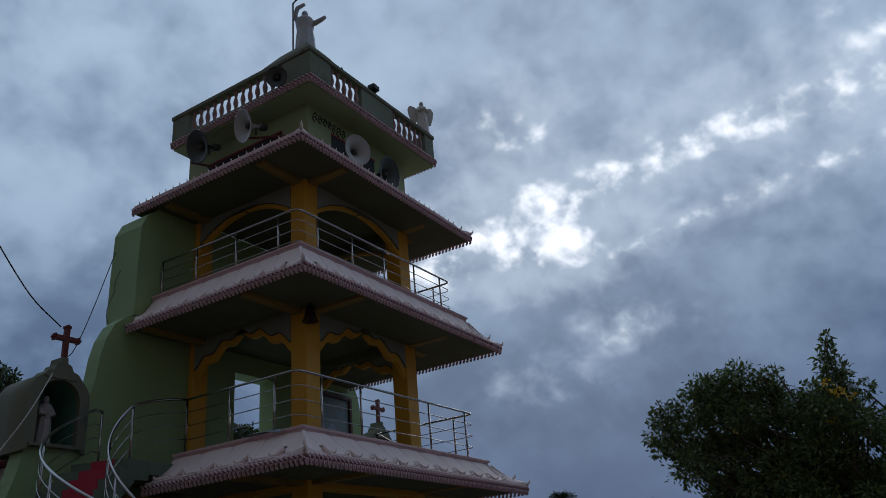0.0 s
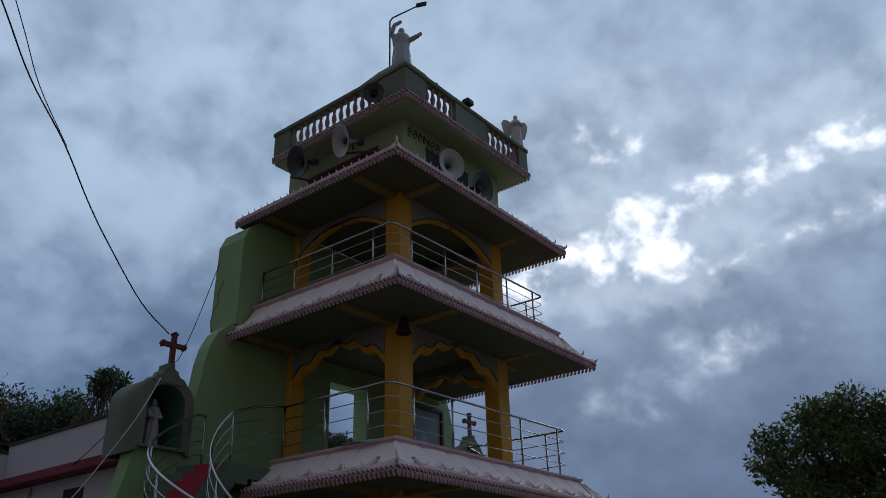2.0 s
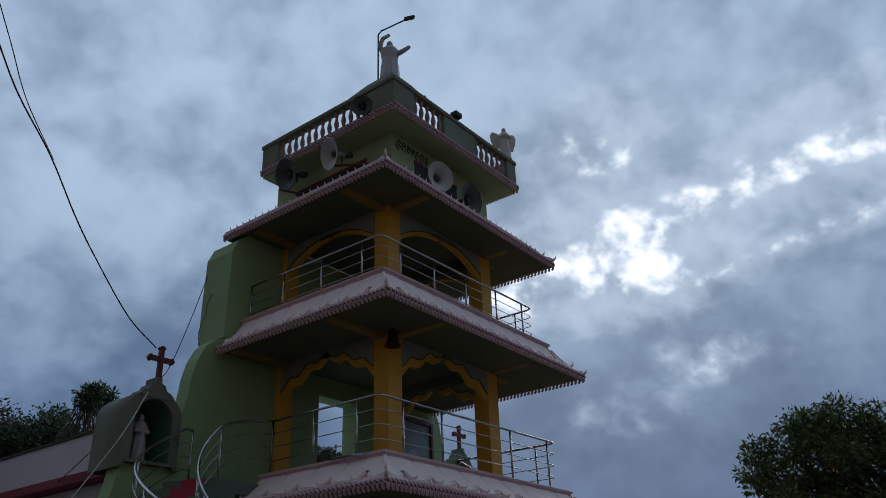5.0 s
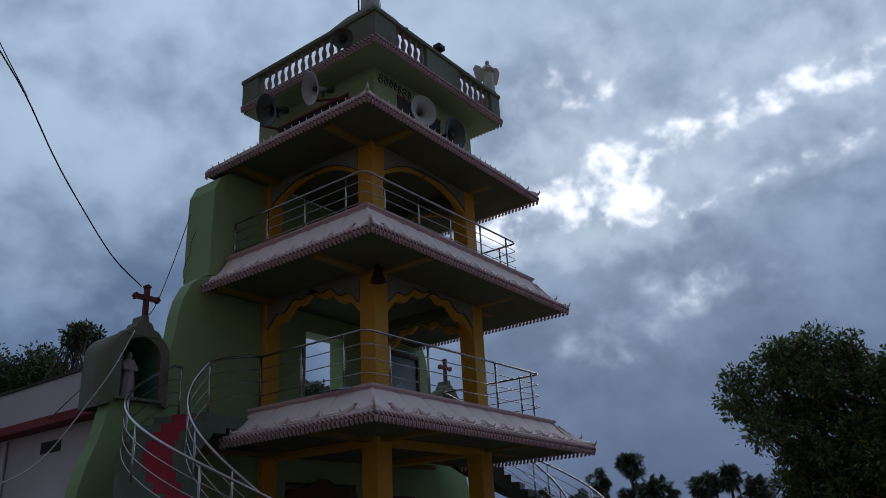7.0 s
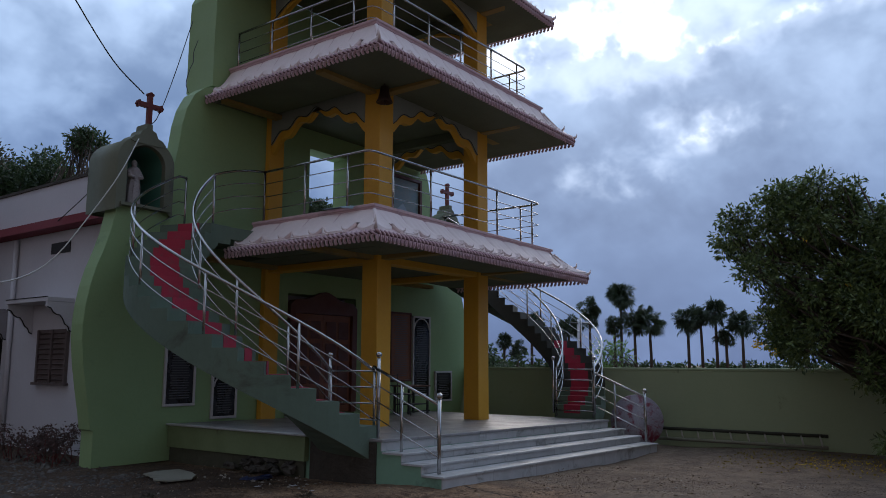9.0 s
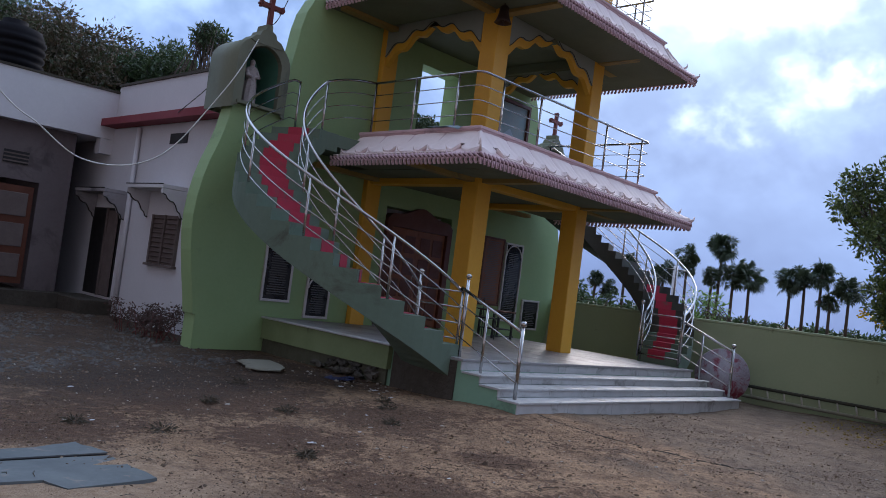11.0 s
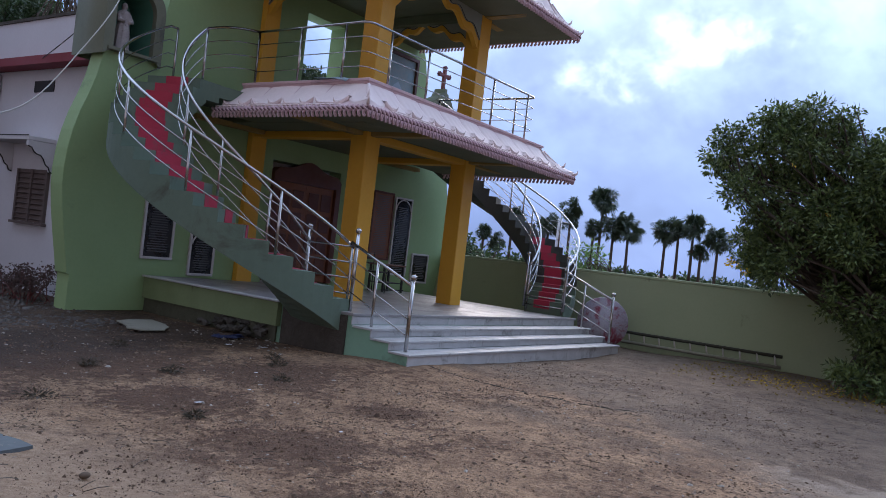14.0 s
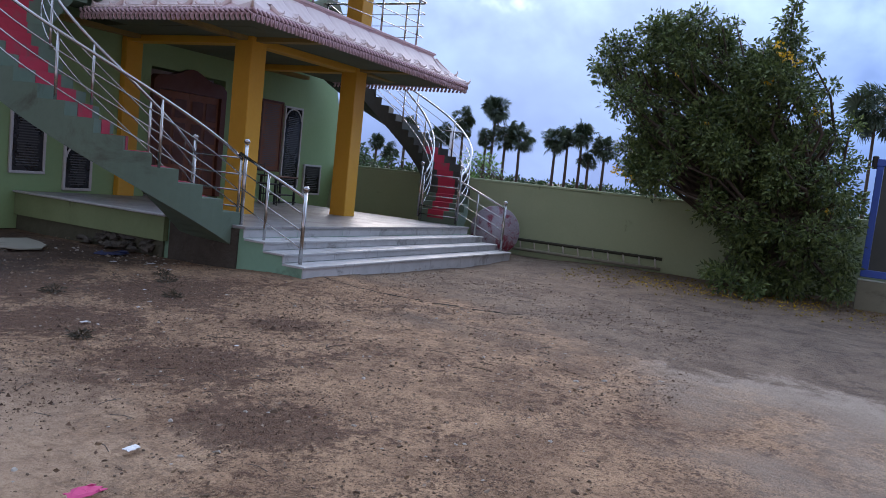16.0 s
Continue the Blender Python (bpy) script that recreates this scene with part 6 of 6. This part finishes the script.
def twigs():
    rng = np.random.default_rng(41)
    bm = bmesh.new()
    for k in range(220):
        x, y = rng.uniform(1.0, 9.5), rng.uniform(2.2, 9.8)
        a, n = rng.random() * 6.28, rng.uniform(0.05, 0.22)
        z = 0.012 + 0.03 * noise.noise((x * 0.5, y * 0.5, 3.0))
        tube(bm, [(x, y, z), (x + math.cos(a) * n * 0.5 + rng.normal(0, 0.01), y + math.sin(a) * n * 0.5, z + 0.006), (x + math.cos(a) * n, y + math.sin(a) * n, z)], 0.0028, 3)
    tagged(new("twigs", mesh_of("twigs", bm, BARK)), "dry broken twigs on the sand", "debris", "", "stuff")


twigs()

PAPER = material("white_paper", (0.60, 0.60, 0.60), (0.5, 0.5, 0.52), 0.9)
PINK_RAG = material("pink_cloth", (0.50, 0.05, 0.16), (0.36, 0.04, 0.12), 0.9)
BLUE_RAG = material("blue_plastic", (0.02, 0.03, 0.10), None, 0.6)


def scrap(place, size, mat, label, name="litter"):
    own = thing(name, label, "litter", "litter")
    bm = bmesh.new()
    n = 5
    g = [[bm.verts.new((place[0] + (i / n - 0.5) * size * 1.6 + random.uniform(-0.15, 0.15) * size, place[1] + (j / n - 0.5) * size + random.uniform(-0.15, 0.15) * size, 0.012 + random.uniform(0, 0.14) * size * (0 < i < n) * (0 < j < n))) for i in range(n + 1)] for j in range(n + 1)]
    for j in range(n):
        for i in range(n):
            bm.faces.new((g[j][i], g[j][i + 1], g[j + 1][i + 1], g[j + 1][i]))
    ob = part("scrap", bm, mat, own)
    thick = ob.modifiers.new("thick", "SOLIDIFY")
    thick.thickness = 0.003


LITTER = ((4.52, 5.66, 0.045), (3.47, 8.48, 0.035), (3.05, 6.9, 0.03), (2.83, 3.13, 0.055), (6.0, 6.6, 0.022), (5.3, 5.9, 0.022), (4.9, 4.3, 0.02), (7.2, 7.5, 0.035), (7.0, 8.3, 0.05), (7.35, 8.0, 0.06))
for x, y, s in LITTER:
    scrap((x, y), s, PAPER, "crumpled white paper scrap on the sand")
scrap((2.34, 2.86), 0.10, PINK_RAG, "bright pink cloth scrap on the sand", "cloth_scrap")
scrap((7.5, 8.9), 0.28, BLUE_RAG, "dark blue plastic sheet on the earth", "plastic_scrap")
stone = thing("pebble", "round dark stone on the sand", "stone")
part("body", ball(bmesh.new(), (2.69, 4.34, 0.012), 0.03, (1.2, 0.9, 0.7)), EARTH, stone)


def tuft(x, y, r, seed):
    own = thing("weed_tuft", "low dry weed tuft in the sand", "plant", "weed tufts")
    c, d, s = lump_leaves([(x, y, 0.03, r)], 320 / r / r * 0.5, 0.045, seed, 0.0)
    c[:, 2] = np.abs(c[:, 2]) * 0.4
    d[:, 2] = np.abs(d[:, 2]) * 0.7
    ob = new("leaves", leaf_mesh("leaves", c, d, s, EARTH_LEAF, 0.25, seed=seed))
    ob.parent = own


EARTH_LEAF = leaf_material("dull_leaf", (0.045, 0.036, 0.02), (0.09, 0.068, 0.04))
for k, (x, y, r) in enumerate(((3.47, 6.42, 0.13), (2.1, 6.9, 0.12), (4.6, 7.6, 0.09), (5.6, 8.6, 0.12), (2.9, 6.9, 0.10), (4.2, 5.3, 0.08), (6.6, 6.9, 0.13), (6.0, 6.2, 0.09), (5.2, 7.0, 0.12), (6.9, 7.3, 0.11))):
    tuft(x, y, r, 50 + k)


# ---- moulded scales and hanging curls on the eaves ----
def curl_mesh(name, w):
    """One bead of the twisted rope and the comma that hangs below it."""
    bm = bmesh.new()
    tube(bm, [(-w * 0.55, 0.0, 0.075), (-w * 0.15, -0.030, 0.05), (w * 0.25, -0.030, 0.02), (w * 0.6, 0.0, -0.005)], 0.019, 5, 0.015)
    prism(bm, [(-w * 0.42, 0.01), (-w * 0.44, -0.03), (-w * 0.34, -0.065), (-w * 0.10, -0.092), (w * 0.14, -0.086), (w * 0.20, -0.06), (w * 0.02, -0.045), (-w * 0.02, -0.02), (w * 0.22, 0.01)], -0.014, 0.014)
    tube(bm, [(w * 0.18, -0.012, 0.0), (-w * 0.08, -0.024, -0.022), (-w * 0.16, -0.026, -0.052), (w * 0.05, -0.018, -0.076)], 0.014, 4, 0.008)
    return mesh_of(name, bm, PINK_TRIM)


PINK_TRIM = material("pink_moulding", (0.60, 0.43, 0.47), (0.48, 0.33, 0.37), 0.75, stain=(0.22, 0.14, 0.16), stain_from=0.58)
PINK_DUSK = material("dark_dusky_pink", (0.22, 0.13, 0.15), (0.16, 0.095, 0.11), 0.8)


def hang_curls(owner, x0, x1, y0, back, z, step=0.092):
    me = curl_mesh("curl", step)
    count = round((x1 - x0) / step)
    for k in range(count):
        piece("curl", me, owner, Matrix.Translation((x0 + (x1 - x0) * (k + 0.5) / count, y0, z)))
    count = round((back - y0) / step)
    for k in range(count):
        y = y0 + (back - y0) * (k + 0.5) / count
        piece("curl", me, owner, Matrix.Translation((x0, y, z)) @ Matrix.Rotation(radians(-90), 4, "Z"))
        piece("curl", me, owner, Matrix.Translation((x1, y, z)) @ Matrix.Rotation(radians(90), 4, "Z"))
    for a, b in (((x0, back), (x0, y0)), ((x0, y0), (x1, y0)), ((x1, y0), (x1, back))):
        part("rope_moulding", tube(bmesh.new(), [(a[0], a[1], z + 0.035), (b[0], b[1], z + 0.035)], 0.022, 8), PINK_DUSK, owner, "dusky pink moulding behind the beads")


def scale_tile(out, drop, w, lip):
    """One moulded scale that lies on a skirt: out and drop are its run and fall; local x along the eaves, -y outwards."""
    bm = bmesh.new()
    nu, nv = 16, 10
    grid = []
    slope = lambda t: drop * (1 - t) ** 1.45
    for j in range(nv + 1):
        row = []
        q = j / nv
        for i in range(nu + 1):
            u = 2 * i / nu - 1
            t = (0.86 - 0.25 * max(0.0, abs(u) * 2 - 1) ** 1.5) * q
            crease = math.exp(-((abs(u) - 1) / 0.16) ** 2)
            hump = 0.012 + 0.030 * (1 - u * u) * (0.3 + 0.7 * q) + 0.065 * crease * q ** 5 - 0.016 * crease * (1 - q) - 0.006 * math.cos(u * math.pi * 4) * q * (1 - q) * 4.0
            row.append(bm.verts.new((u * w * 0.5, -out * t - 0.03 * q ** 5, slope(t) + hump)))
        grid.append(row)
    for j in range(nv):
        for i in range(nu):
            bm.faces.new((grid[j][i], grid[j][i + 1], grid[j + 1][i + 1], grid[j + 1][i])).smooth = True
    lip_row = [bm.verts.new(v.co + Vector((0, 0.012, -0.035))) for v in grid[nv]]
    under = [bm.verts.new((v.co.x, v.co.y + 0.10, v.co.z - 0.05)) for v in grid[nv]]
    for a, b in ((grid[nv], lip_row), (lip_row, under)):
        for i in range(nu):
            bm.faces.new((a[i], a[i + 1], b[i + 1], b[i]))
    # upturned claws on both sides of the peak where two scales meet
    for x in (-w * 0.26, w * 0.26):
        tube(bm, [(x, -out * 0.70, slope(0.70) + 0.02), (x, -out * 0.80, slope(0.80) + 0.045), (x, -out * 0.86, slope(0.86) + 0.075), (x, -out * 0.89, slope(0.89) + 0.125)], 0.032, 5, 0.005)
    # small scallops on the lower band
    for k in range(-2, 3):
        x = w * k / 5
        tube(bm, [(x - w * 0.1, -out * 0.90, slope(0.90) + 0.02), (x - w * 0.05, -out * 0.955, slope(0.955) + 0.028), (x + w * 0.05, -out * 0.955, slope(0.955) + 0.028), (x + w * 0.1, -out * 0.90, slope(0.90) + 0.02)], 0.012, 4)
    return mesh_of("scale_tile", bm, SHELL)


def scales(roof, eave_half, eave_y, eave_z, top_half, top_y, top_z, back, size, lip):
    rise = top_z - eave_z - 0.06 - lip
    count = int(2 * top_half / size)
    w = 2 * top_half / count
    me_f = scale_tile(top_y - eave_y, rise, w, lip)
    for k in range(count):
        piece("scale_tile", me_f, roof, Matrix.Translation((XC + (k - (count - 1) / 2) * w, top_y, eave_z + lip)))
    count = int((back - top_y) / size)
    w = (back - top_y) / count
    me_s = scale_tile(eave_half - top_half, rise, w, lip)
    for k in range(count):
        y = top_y + (k + 0.5) * w
        piece("scale_tile", me_s, roof, Matrix.Translation((XC - top_half, y, eave_z + lip)) @ Matrix.Rotation(radians(-90), 4, "Z"))
        piece("scale_tile", me_s, roof, Matrix.Translation((XC + top_half, y, eave_z + lip)) @ Matrix.Rotation(radians(90), 4, "Z"))
    # a folded scale on each hip
    run_x, run_y = eave_half - top_half, top_y - eave_y
    for s in (-1, 1):
        bm = bmesh.new()
        rows = []
        for j in range(7):
            t = 0.96 * j / 6
            row = []
            for i in range(9):
                u = i / 4 - 1
                reach = t * (1.0 - 0.34 * abs(u) ** 1.5)
                fx, fy = (1.0, 1.0 - u) if u > 0 else (1.0 + u, 1.0)
                lift = 0.02 + 0.06 * (1 - abs(u)) * t + 0.02 * math.cos(u * math.pi * 2) * t
                row.append(bm.verts.new((XC + s * (top_half + run_x * reach * fx), top_y - run_y * reach * fy, eave_z + lip + lift + rise * (1 - reach) ** 1.45)))
            rows.append(row)
        for j in range(6):
            for i in range(8):
                bm.faces.new((rows[j][i], rows[j][i + 1], rows[j + 1][i + 1], rows[j + 1][i])).smooth = True
        rim = [bm.verts.new(v.co - Vector((0, 0, 0.13))) for v in rows[6]]
        for i in range(8):
            bm.faces.new((rows[6][i], rows[6][i + 1], rim[i + 1], rim[i]))
        part("corner_tile", bm, SHELL, roof)
    for s in (-1, 1):
        hip = [(XC + s * (top_half + (eave_half - top_half) * t), top_y - (top_y - eave_y) * t, eave_z + lip + 0.03 + rise * (1 - t) ** 1.45) for t in (0.12, 0.3, 0.5, 0.75, 0.92)]
        hip.append((XC + s * (eave_half + 0.01), eave_y - 0.01, eave_z + lip + 0.07))
        part("hip_ridge", tube(bmesh.new(), hip, 0.028, 8, 0.022), SHELL, roof)
        for t, rise_up in ((0.62, 0.13), (0.97, 0.12)):
            x, y, z = XC + s * (top_half + run_x * t), top_y - run_y * t, eave_z + lip + 0.02 + rise * (1 - t) ** 1.45
            part("hip_claw", tube(bmesh.new(), [(x, y, z), (x + s * 0.05, y - 0.05, z + rise_up * 0.5), (x + s * 0.06, y - 0.06, z + rise_up)], 0.035, 6, 0.006), SHELL, roof)


for (roof, path, out), spec, size, lip in zip(ROOFS, ((3.29, 7.37, 3.37, 2.69, 7.95, 4.02, 10.75), (3.11, 7.52, 6.29, 2.58, 8.08, 7.09, 11.72), (2.82, 7.81, 8.88, 2.28, 8.30, 9.50, 12.25)), (0.56, 0.41, 0.37), (0.10, 0.10, 0.16)):
    scales(roof, *spec, size, lip)
    hang_curls(roof, XC - spec[0], XC + spec[0], spec[1], spec[6], spec[2] + (0.03 if roof is ROOFS[0][0] else 0.05))
fringe = part("parapet_fringe", boxed(P0 - 0.004, P1 + 0.004, PY0 - 0.004, PY1 + 0.004, 10.66, 10.70), PINK_TRIM, church)
hang_curls(fringe, P0 - 0.02, P1 + 0.02, PY0 - 0.02, PY1, 10.70)

# ---- marble slabs on the steps and the porch floor ----
def slab_row(x0, x1, y0, y1, z0, z1, count, owner, name, gap=0.003, mat=MARBLE):
    w = (x1 - x0) / count
    me = mesh_of(name, boxed(0, w - gap, y0, y1, z0, z1, bevel=0.004), mat)
    for k in range(count):
        piece(name, me, owner, Matrix.Translation((x0 + k * w, 0, 0)))


for k, top in enumerate(TREADS):
    y0 = FIRST + GOING * k
    slab_row(PX0, PX1, y0 - 0.025, y0 + GOING - 0.003, top - 0.03, top, 6, porch, "tread_slab")
    slab_row(PX0 + 0.012, PX1 - 0.012, y0, y0 + 0.018, -0.12 if k == 0 else TREADS[k - 1] + 0.001, top - 0.031, 6, porch, "riser_slab")
slab_row(PX0 + 0.012, PX1 - 0.012, 7.075 - 0.002, 7.075 + 0.016, TREADS[2] + 0.001, FLOOR - 0.041, 6, porch, "riser_slab")
row_y = [7.05 + 0.66 * k for k in range(8)]
for a, b in zip(row_y, row_y[1:]):
    slab_row(PX0, PX1, a, min(b, FACE - 0.01) - 0.003, FLOOR - 0.039, FLOOR, 9, porch, "floor_slab", mat=FLOOR_MARBLE)

# the eaves dip like the porch floor below them
for (roof, _, _), turn, hub_x, hub_z in zip(ROOFS, (0.8, 0.9, 1.0), (9.4, 8.6, 8.9), (3.38, 6.38, 8.98)):
    roof.matrix_basis = Matrix.Translation((hub_x, 0, hub_z)) @ Matrix.Rotation(radians(FALL * turn), 4, "Y") @ Matrix.Translation((-hub_x, 0, -hub_z))
